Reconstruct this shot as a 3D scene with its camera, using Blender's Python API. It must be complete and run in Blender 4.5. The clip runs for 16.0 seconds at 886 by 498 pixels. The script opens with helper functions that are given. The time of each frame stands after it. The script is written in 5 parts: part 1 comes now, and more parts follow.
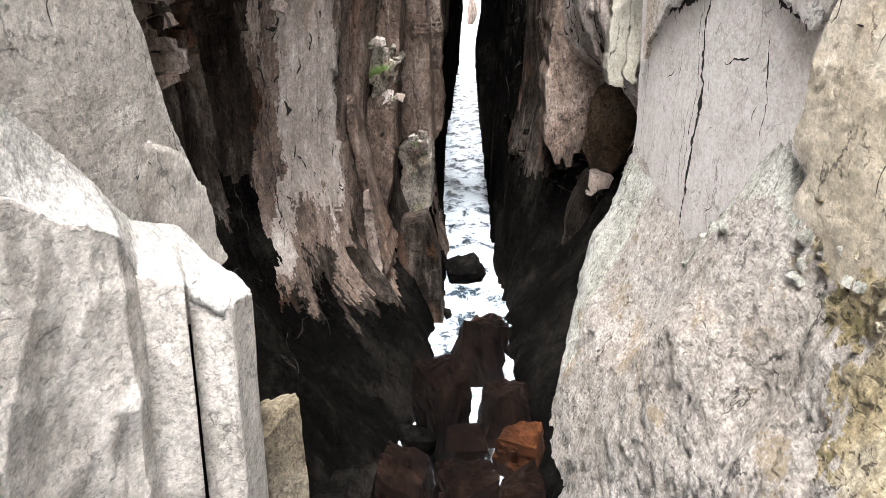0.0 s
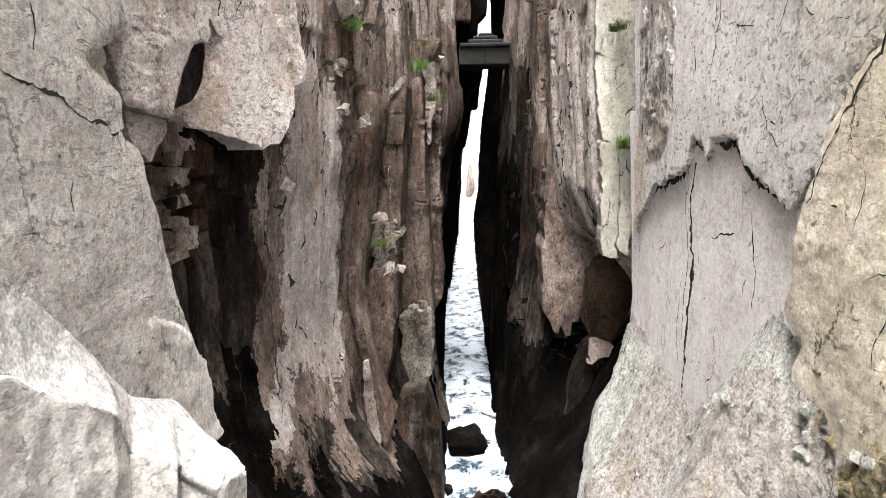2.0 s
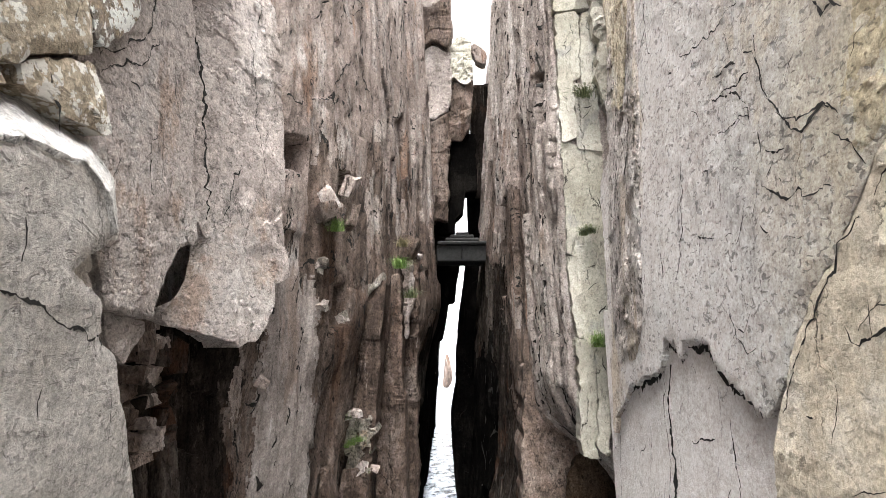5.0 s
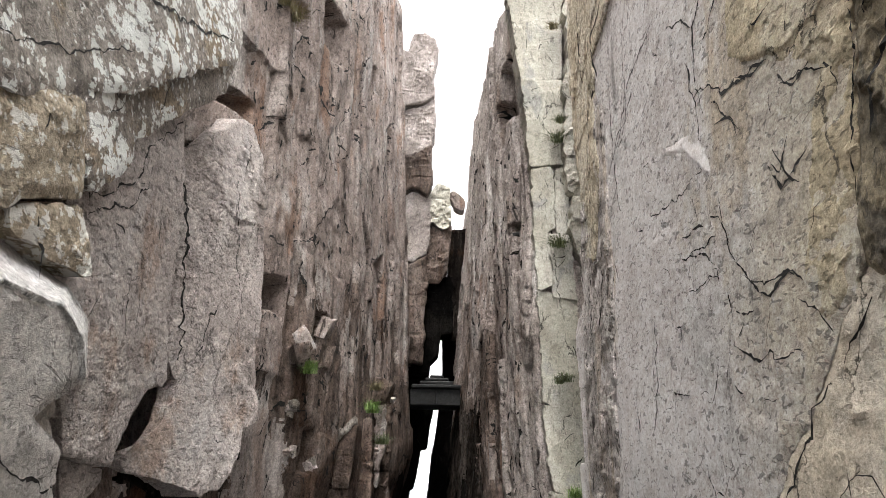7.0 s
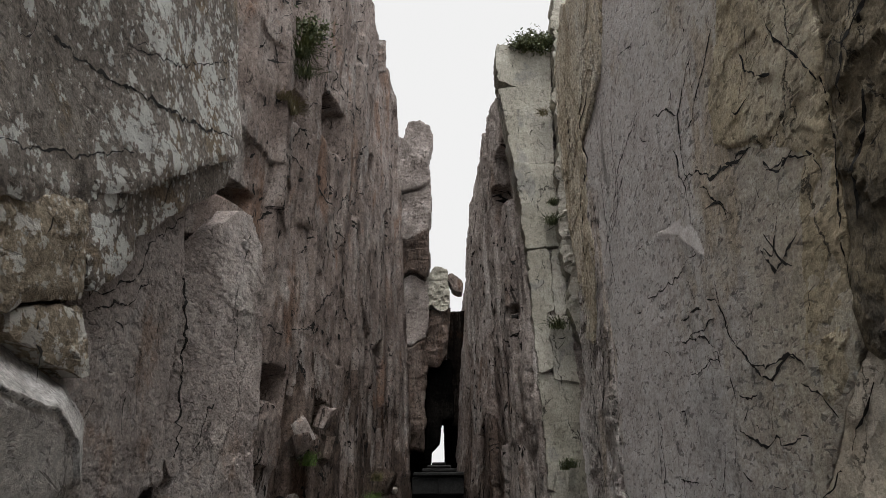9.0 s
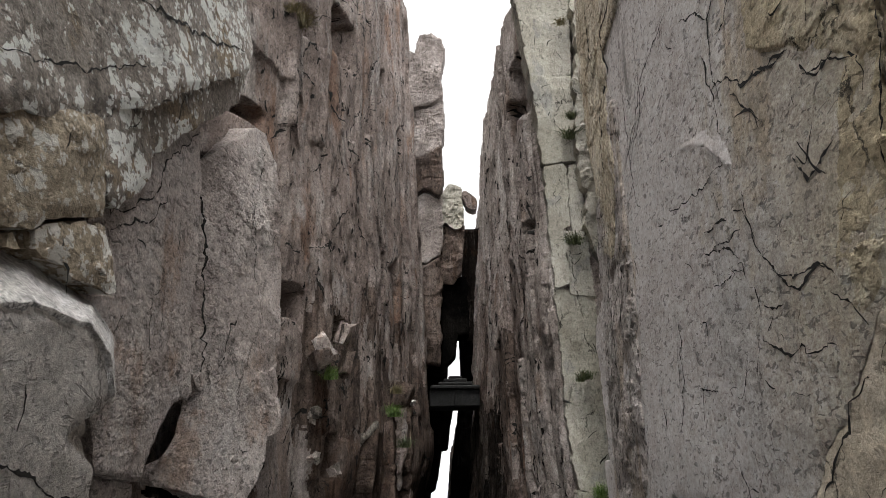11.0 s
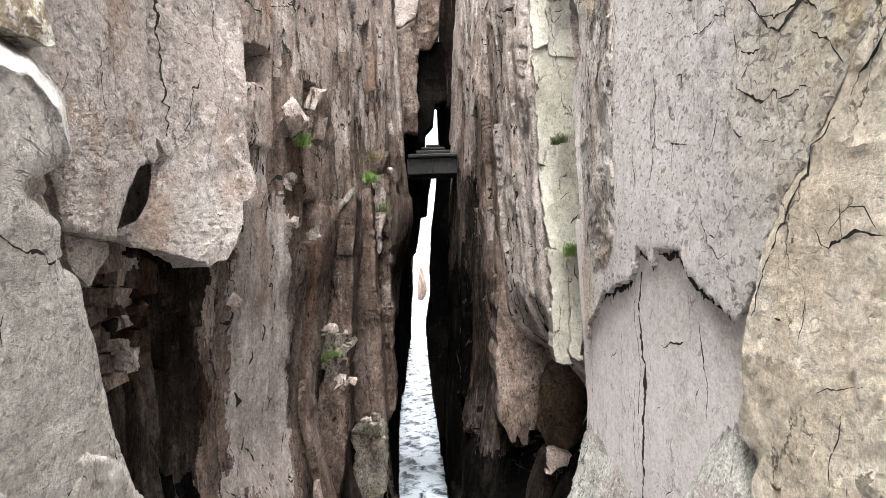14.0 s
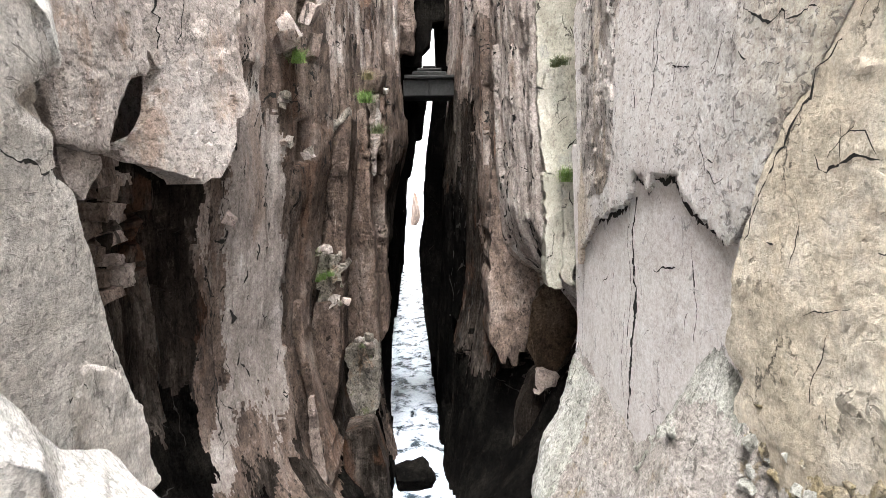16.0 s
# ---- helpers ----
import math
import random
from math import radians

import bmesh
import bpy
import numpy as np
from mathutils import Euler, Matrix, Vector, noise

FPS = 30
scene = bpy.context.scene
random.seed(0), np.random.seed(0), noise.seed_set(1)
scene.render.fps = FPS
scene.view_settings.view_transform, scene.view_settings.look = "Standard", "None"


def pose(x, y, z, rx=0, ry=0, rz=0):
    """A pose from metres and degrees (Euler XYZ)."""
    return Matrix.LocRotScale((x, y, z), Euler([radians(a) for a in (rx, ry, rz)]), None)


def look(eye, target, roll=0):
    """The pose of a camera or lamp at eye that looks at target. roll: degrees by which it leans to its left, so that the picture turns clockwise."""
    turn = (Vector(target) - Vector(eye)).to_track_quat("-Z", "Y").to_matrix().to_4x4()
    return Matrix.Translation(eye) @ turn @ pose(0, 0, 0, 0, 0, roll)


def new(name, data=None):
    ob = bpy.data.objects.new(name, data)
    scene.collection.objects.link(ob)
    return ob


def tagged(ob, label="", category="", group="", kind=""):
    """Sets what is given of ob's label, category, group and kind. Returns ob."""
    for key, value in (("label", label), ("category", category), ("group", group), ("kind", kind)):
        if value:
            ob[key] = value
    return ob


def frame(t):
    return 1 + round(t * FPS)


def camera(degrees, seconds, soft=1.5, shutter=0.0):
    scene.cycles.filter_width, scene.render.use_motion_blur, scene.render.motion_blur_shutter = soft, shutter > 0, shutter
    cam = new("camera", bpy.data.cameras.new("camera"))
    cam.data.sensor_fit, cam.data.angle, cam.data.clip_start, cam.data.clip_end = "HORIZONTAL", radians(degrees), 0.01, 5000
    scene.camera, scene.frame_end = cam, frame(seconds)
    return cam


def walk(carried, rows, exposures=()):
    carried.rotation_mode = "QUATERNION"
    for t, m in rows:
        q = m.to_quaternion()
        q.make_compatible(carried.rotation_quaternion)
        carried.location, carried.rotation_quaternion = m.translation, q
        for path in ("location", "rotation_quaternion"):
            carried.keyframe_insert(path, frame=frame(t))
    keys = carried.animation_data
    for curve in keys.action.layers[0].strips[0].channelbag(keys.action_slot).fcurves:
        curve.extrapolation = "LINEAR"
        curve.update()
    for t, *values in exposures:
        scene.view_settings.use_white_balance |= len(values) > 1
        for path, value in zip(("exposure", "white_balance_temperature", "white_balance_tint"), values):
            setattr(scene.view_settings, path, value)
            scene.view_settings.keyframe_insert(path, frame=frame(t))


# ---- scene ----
cam = camera(63.7, 16.0, soft=0.55)
PATH = [
    (0, (-0.01, 0.018, 7.474), (-0.109, 1.879, 6.747), -0.3),
    (0.5, (-0.026, 0.002, 7.496), (-0.087, 1.915, 6.914), -0.1),
    (1, (-0.028, -0.02, 7.514), (-0.095, 1.928, 7.066), -0.3),
    (1.5, (-0.005, -0.045, 7.539), (-0.104, 1.921, 7.184), -0.6),
    (2, (0.006, -0.058, 7.553), (-0.097, 1.92, 7.275), -0.6),
    (2.5, (0.005, -0.061, 7.569), (-0.079, 1.925, 7.353), -0.3),
    (3, (-0.003, -0.078, 7.594), (-0.076, 1.917, 7.473), -0.6),
    (3.5, (0.002, -0.086, 7.612), (-0.065, 1.913, 7.59), -0.7),
    (6, (0.011, -0.115, 7.762), (0.011, 1.838, 8.189), 0.6),
    (6.5, (-0.005, -0.129, 7.782), (0.014, 1.8, 8.307), 0.9),
    (7, (-0.014, -0.158, 7.803), (0.014, 1.743, 8.426), 1.1),
    (7.5, (-0.027, -0.174, 7.831), (0.002, 1.694, 8.546), 2.1),
    (8, (-0.008, -0.195, 7.848), (0.021, 1.646, 8.629), 1.7),
    (8.2, (-0.006, -0.202, 7.86), (0.028, 1.625, 8.672), 0.7),
    (10.3, (-0.169, -0.248, 7.887), (-0.128, 1.569, 8.722), -1.1),
    (10.5, (-0.206, -0.198, 7.87), (-0.145, 1.655, 8.622), -1.4),
    (11, (-0.117, -0.143, 7.859), (-0.118, 1.759, 8.479), -0.7),
    (11.5, (-0.082, -0.112, 7.837), (-0.055, 1.819, 8.357), -1.4),
    (12, (-0.052, -0.097, 7.805), (-0.02, 1.858, 8.225), -1.7),
    (12.5, (0.004, -0.055, 7.784), (0.043, 1.918, 8.113), -1.7),
    (13, (0.012, -0.017, 7.753), (0.035, 1.973, 7.953), -1.7),
    (13.5, (0.029, 0.003, 7.723), (0.063, 2.0, 7.816), -2.1),
    (14, (0.02, 0.01, 7.7), (0.056, 2.01, 7.703), -1.7),
    (14.5, (0.016, 0.005, 7.692), (0.055, 2.003, 7.615), -1.3),
    (15, (0.037, 0.015, 7.678), (0.094, 2.012, 7.573), -0.9),
    (15.5, (0.028, 0.036, 7.654), (0.107, 2.029, 7.502), 0.0),
    (16, (-0.004, 0.004, 7.643), (0.046, 1.993, 7.439), -0.6),
]
EXPOSURE = [(0.0, 2.65), (1.5, 2.6), (3.0, 2.7), (3.5, 2.6), (6.0, 2.12), (7.0, 1.7), (7.5, 1.25), (8.2, 0.5), (9.3, 0.05), (10.3, -0.12), (10.6, 0.1), (11.0, 0.75), (11.5, 1.7), (12.0, 1.98), (13.0, 2.32), (14.0, 2.5), (16.0, 2.6)]
walk(cam, [(t, look(eye, target, roll)) for t, eye, target, roll in PATH], EXPOSURE)

# ---------------------------------------------------------------- light
world = bpy.data.worlds.new("overcast_sky")
scene.world = world
world.use_nodes = True
wn = world.node_tree
sky = wn.nodes.new("ShaderNodeTexSky")
sky.sky_type, sky.sun_disc = "NISHITA", False
sky.sun_elevation, sky.sun_rotation = radians(74), radians(180)
sky.dust_density, sky.air_density, sky.ozone_density = 6.0, 1.0, 0.3
cloud = wn.nodes.new("ShaderNodeHueSaturation")
cloud.inputs["Saturation"].default_value, cloud.inputs["Value"].default_value = 0.05, 1.6
wn.links.new(sky.outputs[0], cloud.inputs["Color"])
haze = wn.nodes.new("ShaderNodeMix")
haze.data_type, haze.blend_type = "RGBA", "LIGHTEN"
haze.inputs[0].default_value, haze.inputs[7].default_value = 1.0, (4.9, 4.9, 4.9, 1)
wn.links.new(cloud.outputs[0], haze.inputs[6])
wn.links.new(haze.outputs[2], wn.nodes["Background"].inputs[0])
wn.nodes["Background"].inputs[1].default_value = 0.165
sun_data = bpy.data.lights.new("sun", "SUN")
sun_data.energy, sun_data.angle, sun_data.color = 1.4, radians(18), (1.0, 0.97, 0.93)
sun = new("sun", sun_data)
sun.matrix_world = look((-0.4, -0.4, 14), (0, 4, 0))


# ---------------------------------------------------------------- materials
def rock(name, tones, scale=1.0, streak=0.6, speckle=0.5, rough=0.85, bump=0.75, crack=0.5, stain=None, blend=None, spec=0.3, dash=0.5, drawn=0.22, lump=1.0, bed=1.0, veils=(), lichen=None, fibre=0.0):
    """Layered rock: tones are (dark, middle, light) base colours; streaks run down the face.
    stain: (colour, size, amount, threshold) of blotches. blend: (tones, axis, start, end) of a second colouring that takes over along an axis."""
    m = bpy.data.materials.new(name)
    m.use_nodes = True
    n, L = m.node_tree.nodes, m.node_tree.links
    light_stone = tones[1][0] > 0.12
    bsdf = n["Principled BSDF"]
    geo = n.new("ShaderNodeNewGeometry")

    def stretched(sx, sy, sz):
        mp = n.new("ShaderNodeMapping")
        mp.inputs["Scale"].default_value = (sx, sy, sz)
        L.new(geo.outputs["Position"], mp.inputs["Vector"])
        return mp.outputs[0]

    def noise_tex(vec, s, detail=6.0, ro=0.6, dist=0.0):
        t = n.new("ShaderNodeTexNoise")
        t.inputs["Scale"].default_value, t.inputs["Detail"].default_value = s, detail
        t.inputs["Roughness"].default_value, t.inputs["Distortion"].default_value = ro, dist
        L.new(vec, t.inputs["Vector"])
        return t.outputs["Fac"]

    def ramp(fac, *stops):
        r = n.new("ShaderNodeValToRGB")
        el = r.color_ramp.elements
        while len(el) < len(stops):
            el.new(0.5)
        for e, (p, c) in zip(el, stops):
            e.position, e.color = p, (*c, 1)
        L.new(fac, r.inputs[0])
        return r.outputs[0]

    def grey(fac, p0, v0, p1, v1):
        return ramp(fac, (p0, (v0,) * 3), (p1, (v1,) * 3))

    def mix(fac, a, b, mode="MIX"):
        x = n.new("ShaderNodeMix")
        x.data_type, x.blend_type = "RGBA", mode
        if isinstance(fac, float):
            x.inputs[0].default_value = fac
        else:
            L.new(fac, x.inputs[0])
        for k, v in ((6, a), (7, b)):
            if isinstance(v, tuple):
                x.inputs[k].default_value = (*v, 1)
            else:
                L.new(v, x.inputs[k])
        return x.outputs[2]

    def maths(op, a, b):
        x = n.new("ShaderNodeMath")
        x.operation = op
        for k, v in ((0, a), (1, b)):
            if isinstance(v, float):
                x.inputs[k].default_value = v
            else:
                L.new(v, x.inputs[k])
        return x.outputs[0]

    if light_stone:
        grime = (0.745, 0.742, 0.735)
        tones = [[g * c for g, c in zip(grime, q)] for q in tones]
        blend = blend and ([[g * c for g, c in zip(grime, q)] for q in blend[0]],) + blend[1:]
        veils = [([g * c for g, c in zip(grime, q[0])],) + q[1:] for q in veils]
    dark, mid, light = [tuple(q) for q in tones]
    veils = [(tuple(q[0]),) + tuple(q[1:]) for q in veils]
    iso = stretched(scale, scale * bed, scale)
    broad = noise_tex(stretched(scale, scale * bed, scale * 0.6), 0.9, 12, 0.72, 0.15)
    base = ramp(broad, (0.32, dark), (0.5, mid), (0.66, light))
    if blend:
        (d2, m2, l2), axis, start, end = blend
        sep = n.new("ShaderNodeSeparateXYZ")
        L.new(geo.outputs["Position"], sep.inputs[0])
        along = maths("ADD", sep.outputs[axis], maths("MULTIPLY", noise_tex(iso, 0.7, 9, 0.7), 4.4 if end > start else -4.4))
        mr = n.new("ShaderNodeMapRange")
        mr.interpolation_type = "SMOOTHSTEP"
        mr.inputs["From Min"].default_value, mr.inputs["From Max"].default_value = start + (2.2 if end > start else -2.2), end + (2.2 if end > start else -2.2)
        L.new(along, mr.inputs["Value"])
        base = mix(mr.outputs[0], base, ramp(broad, (0.32, d2), (0.5, m2), (0.66, l2)))
    strata = noise_tex(stretched(3.6 * scale, 3.6 * scale * bed, 3.6 * drawn * 0.28 * scale), 1.7, 9, 0.7, 0.35)
    base = mix(grey(strata, 0.36, streak, 0.56, 0.0), base, dark)
    pale = noise_tex(stretched(2.6 * scale, 2.6 * scale * bed, 2.3 * drawn * scale), 2.3, 10, 0.74, 0.6)
    base = mix(grey(pale, 0.56, 0.0, 0.68, 0.6), base, light)
    for col, (sx, sy, sz), edge, amount in veils:
        base = mix(grey(noise_tex(stretched(sx, sy, sz), 1.0, 8, 0.68, 0.4), edge, 0.0, edge + 0.07, amount), base, col)
    mottle = noise_tex(iso, 11, 12, 0.8)
    base = mix(0.25 + 0.5 * lump, base, grey(mottle, 0.32, 0.1, 0.66, 0.95), "OVERLAY")
    grain = noise_tex(iso, 34, 8, 0.75)
    base = mix(0.2 + 0.4 * lump, base, grey(grain, 0.34, 0.08, 0.65, 0.97), "OVERLAY")
    if stain:
        col, size, amount, edge = stain
        spots = maths("ADD", noise_tex(iso, size, 5, 0.6), maths("MULTIPLY", maths("SUBTRACT", noise_tex(iso, 13, 8, 0.75), 0.5), 0.55))
        base = mix(grey(spots, edge, 0.0, edge + 0.018, amount), base, col)
    if lichen:
        col, size, reach = lichen
        for s, r, a in ((size, reach, 0.9), (2.6 * size, reach - 0.02, 0.8)):
            star = n.new("ShaderNodeTexVoronoi")
            star.inputs["Scale"].default_value = s
            L.new(iso, star.inputs["Vector"])
            ragged = maths("ADD", star.outputs["Distance"], maths("MULTIPLY", maths("SUBTRACT", noise_tex(iso, 3.5 * s, 4, 0.65), 0.5), 1.1))
            here = maths("ADD", ragged, maths("MULTIPLY", maths("SUBTRACT", noise_tex(iso, 0.9, 4, 0.55), 0.5), -1.5))
            base = mix(grey(here, r, a, r + 0.025, 0.0), base, col)
    fleck = noise_tex(stretched(1.0, bed, 0.55) if bed == 1.0 else stretched(1.0, 0.5, 1.0), 17 * scale, 2.5, 0.55, 0.8)
    chips = grey(fleck, 0.375, speckle, 0.41, 0.0)
    base = mix(chips, base, tuple(0.25 * c for c in dark))
    slit = grey(noise_tex(stretched(1.0, bed, 0.28) if bed == 1.0 else stretched(1.0, 0.45, 0.9), 5.5 * scale, 4, 0.6, 1.2), 0.335, dash, 0.36, 0.0)
    slit = mix(1.0, slit, grey(noise_tex(iso, 1.4, 3, 0.5), 0.45, 0.0, 0.52, 1.0), "MULTIPLY")
    base = mix(slit, base, tuple(0.15 * c for c in dark))
    vor = n.new("ShaderNodeTexVoronoi")
    vor.feature = "DISTANCE_TO_EDGE"
    vor.inputs["Scale"].default_value = 0.9
    warp = n.new("ShaderNodeMix")
    warp.data_type, warp.blend_type = "RGBA", "ADD"
    warp.inputs[0].default_value = 0.8
    wob = n.new("ShaderNodeTexNoise")
    wob.inputs["Scale"].default_value, wob.inputs["Detail"].default_value, wob.inputs["Roughness"].default_value = 1.6, 9, 0.65
    L.new(geo.outputs["Position"], wob.inputs["Vector"])
    L.new(stretched(1.4 * scale, 1.4 * scale * bed, 0.6 * scale), warp.inputs[6])
    L.new(wob.outputs["Color"], warp.inputs[7])
    L.new(warp.outputs[2], vor.inputs["Vector"])
    gate = grey(noise_tex(iso, 1.1, 4, 0.6), 0.52, 0.0, 0.58, crack)
    cut = mix(1.0, gate, grey(vor.outputs["Distance"], 0.004, 1.0, 0.013, 0.0), "MULTIPLY")
    base = mix(cut, base, tuple(0.15 * c for c in dark))
    if fibre:
        thread = noise_tex(stretched(10.0, 10.0, 2.2), 1.0, 8, 0.68, 0.5)
        base = mix(0.75 * fibre, base, grey(thread, 0.34, 0.12, 0.66, 0.9), "OVERLAY")
    L.new(base, bsdf.inputs["Base Color"])
    bsdf.inputs["Roughness"].default_value = rough
    bsdf.inputs["Specular IOR Level"].default_value = spec
    # relief: long ridges, lumps, grit, chips and cracks
    h = maths("ADD", maths("MULTIPLY", strata, max(0.0, 1.6 * streak - 0.5)), maths("MULTIPLY", mottle, lump))
    h = maths("ADD", h, maths("MULTIPLY", grain, 0.4))
    if fibre:
        h = maths("ADD", h, maths("MULTIPLY", thread, 1.6 * fibre))
    h = maths("SUBTRACT", h, maths("MULTIPLY", chips, 0.45))
    h = maths("SUBTRACT", h, cut)
    h = maths("SUBTRACT", h, slit)
    bp = n.new("ShaderNodeBump")
    bp.inputs["Strength"].default_value, bp.inputs["Distance"].default_value = bump, 0.11
    L.new(h, bp.inputs["Height"])
    L.new(bp.outputs[0], bsdf.inputs["Normal"])
    return m


TAN = ((0.47, 0.405, 0.31), (0.61, 0.535, 0.43), (0.69, 0.64, 0.56))
FRESH = ((0.60, 0.55, 0.53), (0.72, 0.67, 0.65), (0.78, 0.74, 0.72))
COLUMN_VEILS = (((0.42, 0.395, 0.375), (1.7, 1.7, 0.45), 0.55, 0.6), ((0.24, 0.135, 0.085), (0.8, 0.8, 0.3), 0.55, 0.65), ((0.05, 0.041, 0.036), (6.0, 6.0, 1.1), 0.63, 0.9), ((0.55, 0.52, 0.49), (9.0, 9.0, 2.2), 0.66, 0.7))
WET_VEILS = (((0.13, 0.11, 0.095), (3.5, 3.5, 0.4), 0.61, 0.6), ((0.06, 0.03, 0.018), (0.9, 0.9, 0.3), 0.56, 0.6))
ROCK_BROWN = rock("brown_streaked_rock", ((0.135, 0.104, 0.09), (0.305, 0.248, 0.221), (0.45, 0.397, 0.368)), crack=0.6, dash=0.8, streak=0.35, drawn=0.6, veils=COLUMN_VEILS, spec=0.2, lump=0.6, fibre=0.3)
ROCK_FACE = rock("weathered_pinkish_grey_rock", ((0.20, 0.165, 0.148), (0.42, 0.365, 0.335), (0.58, 0.53, 0.50)), crack=0.6, dash=0.9, streak=0.4, drawn=0.6, veils=(((0.62, 0.585, 0.56), (1.7, 1.7, 0.4), 0.56, 0.6), ((0.26, 0.18, 0.135), (0.8, 0.8, 0.3), 0.57, 0.55), ((0.06, 0.05, 0.043), (6.0, 6.0, 1.1), 0.63, 0.9)), spec=0.2, lump=0.6, fibre=0.3)
ROCK_PILLAR = rock("pinkish_grey_pillar_rock", ((0.17, 0.143, 0.13), (0.335, 0.292, 0.27), (0.46, 0.42, 0.40)), crack=0.5, dash=0.6, streak=0.3, drawn=0.7, speckle=0.3, veils=(((0.19, 0.13, 0.10), (1.1, 1.1, 0.25), 0.57, 0.55), ((0.10, 0.085, 0.075), (3.0, 3.0, 0.5), 0.62, 0.7), ((0.55, 0.52, 0.50), (4.0, 4.0, 1.4), 0.62, 0.6)), spec=0.2, lump=0.55, fibre=0.2)
ROCK_FIN = rock("dark_brown_fin_rock", ((0.012, 0.009, 0.0075), (0.105, 0.075, 0.06), (0.22, 0.18, 0.157)), streak=0.5, drawn=0.6, crack=0.6, dash=0.8, veils=(((0.09, 0.05, 0.032), (0.9, 0.9, 0.3), 0.55, 0.6), ((0.30, 0.27, 0.25), (7.0, 7.0, 1.4), 0.65, 0.8)), spec=0.1, lump=0.65, fibre=0.3)
# Dark brown and black rock: partly wet, partly shade put into the colour.
ROCK_DUSK = rock("shaded_brown_streaked_rock", ((0.003, 0.0024, 0.002), (0.024, 0.019, 0.016), (0.10, 0.085, 0.074)), rough=0.8, streak=0.8, spec=0.02, veils=WET_VEILS, lump=0.5, fibre=0.2)
ROCK_DARK = rock("wet_shaded_black_rock", ((0.0015, 0.0015, 0.0015), (0.0035, 0.0032, 0.003), (0.014, 0.0125, 0.011)), rough=0.7, speckle=0.2, spec=0.0)
ROCK_RUSTY = rock("smooth_dark_rusty_rock", ((0.008, 0.005, 0.003), (0.04, 0.027, 0.0185), (0.085, 0.062, 0.045)), rough=0.7, streak=0.2, crack=0.2, bump=0.35, spec=0.06)
ROCK_PINK = rock("pale_pinkish_rock", ((0.66, 0.59, 0.56), (0.85, 0.785, 0.755), (0.92, 0.87, 0.845)), streak=0.1, speckle=0.6, crack=0.35, blend=(((0.51, 0.435, 0.31), (0.72, 0.63, 0.49), (0.81, 0.745, 0.63)), 1, 7.2, 3.5), drawn=0.8, lump=0.5, bump=1.0, bed=0.75, veils=(((0.50, 0.475, 0.455), (1.2, 0.6, 0.16), 0.56, 0.5), ((0.20, 0.18, 0.165), (2.6, 1.4, 0.2), 0.62, 0.7), ((0.78, 0.75, 0.72), (1.4, 0.7, 0.5), 0.56, 0.7), ((0.52, 0.40, 0.26), (0.7, 0.45, 0.3), 0.57, 0.6)))
ROCK_SCAR = rock("fresh_pink_white_rock", ((0.70, 0.635, 0.61), (0.86, 0.80, 0.775), (0.92, 0.87, 0.85)), streak=0.12, speckle=0.12, crack=0.6, dash=0.4, drawn=0.6, lump=0.35, bed=0.75)
ROCK_TAN = rock("tan_ochre_rock", TAN, blend=([[0.85 * c for c in q] for q in FRESH], 2, 4.9, 3.4), streak=0.15, speckle=0.3, crack=0.9, drawn=0.8, lump=0.35, bed=0.75, bump=0.6, veils=(((0.66, 0.62, 0.57), (1.2, 0.5, 1.0), 0.56, 0.4), ((0.46, 0.36, 0.25), (0.9, 0.5, 0.5), 0.58, 0.35)))
ROCK_BAND = rock("cream_ochre_streaked_rock", ((0.40, 0.32, 0.215), (0.66, 0.575, 0.44), (0.76, 0.70, 0.60)), streak=0.3, speckle=0.6, crack=0.8, dash=0.8, drawn=0.6, veils=(((0.34, 0.25, 0.16), (2.0, 1.4, 0.3), 0.57, 0.6), ((0.74, 0.72, 0.68), (1.6, 1.2, 0.4), 0.56, 0.6)))
ROCK_CREAM = rock("cream_vein_rock", ((0.32, 0.30, 0.245), (0.455, 0.433, 0.368), (0.55, 0.532, 0.475)), streak=0.15, speckle=0.35, crack=1.0, drawn=0.8, lump=0.15, bump=0.5, veils=(((0.30, 0.30, 0.285), (1.2, 1.2, 0.8), 0.56, 0.8),))
ROCK_GREY = rock("grey_grainy_rock", ((0.42, 0.392, 0.362), (0.595, 0.56, 0.525), (0.69, 0.66, 0.63)), streak=0.1, speckle=0.4, drawn=0.8, bed=0.75, lump=0.5)
ROCK_PALE = rock("bleached_rock", ((0.45, 0.435, 0.41), (0.57, 0.555, 0.535), (0.67, 0.655, 0.64)), streak=0.2, speckle=0.2, crack=0.8, drawn=0.8)
ROCK_APRON = rock("battered_pinkish_rock", ((0.25, 0.22, 0.195), (0.385, 0.35, 0.325), (0.48, 0.45, 0.432)), streak=0.15, speckle=0.5, crack=0.9, stain=((0.23, 0.175, 0.10), 1.3, 0.6, 0.63), drawn=0.8, bed=0.75, lump=0.9, bump=1.0, veils=(((0.33, 0.25, 0.165), (1.0, 0.7, 0.6), 0.55, 0.6), ((0.52, 0.495, 0.48), (1.3, 0.8, 0.8), 0.57, 0.6), ((0.12, 0.10, 0.085), (3.2, 2.2, 1.4), 0.63, 0.8)))
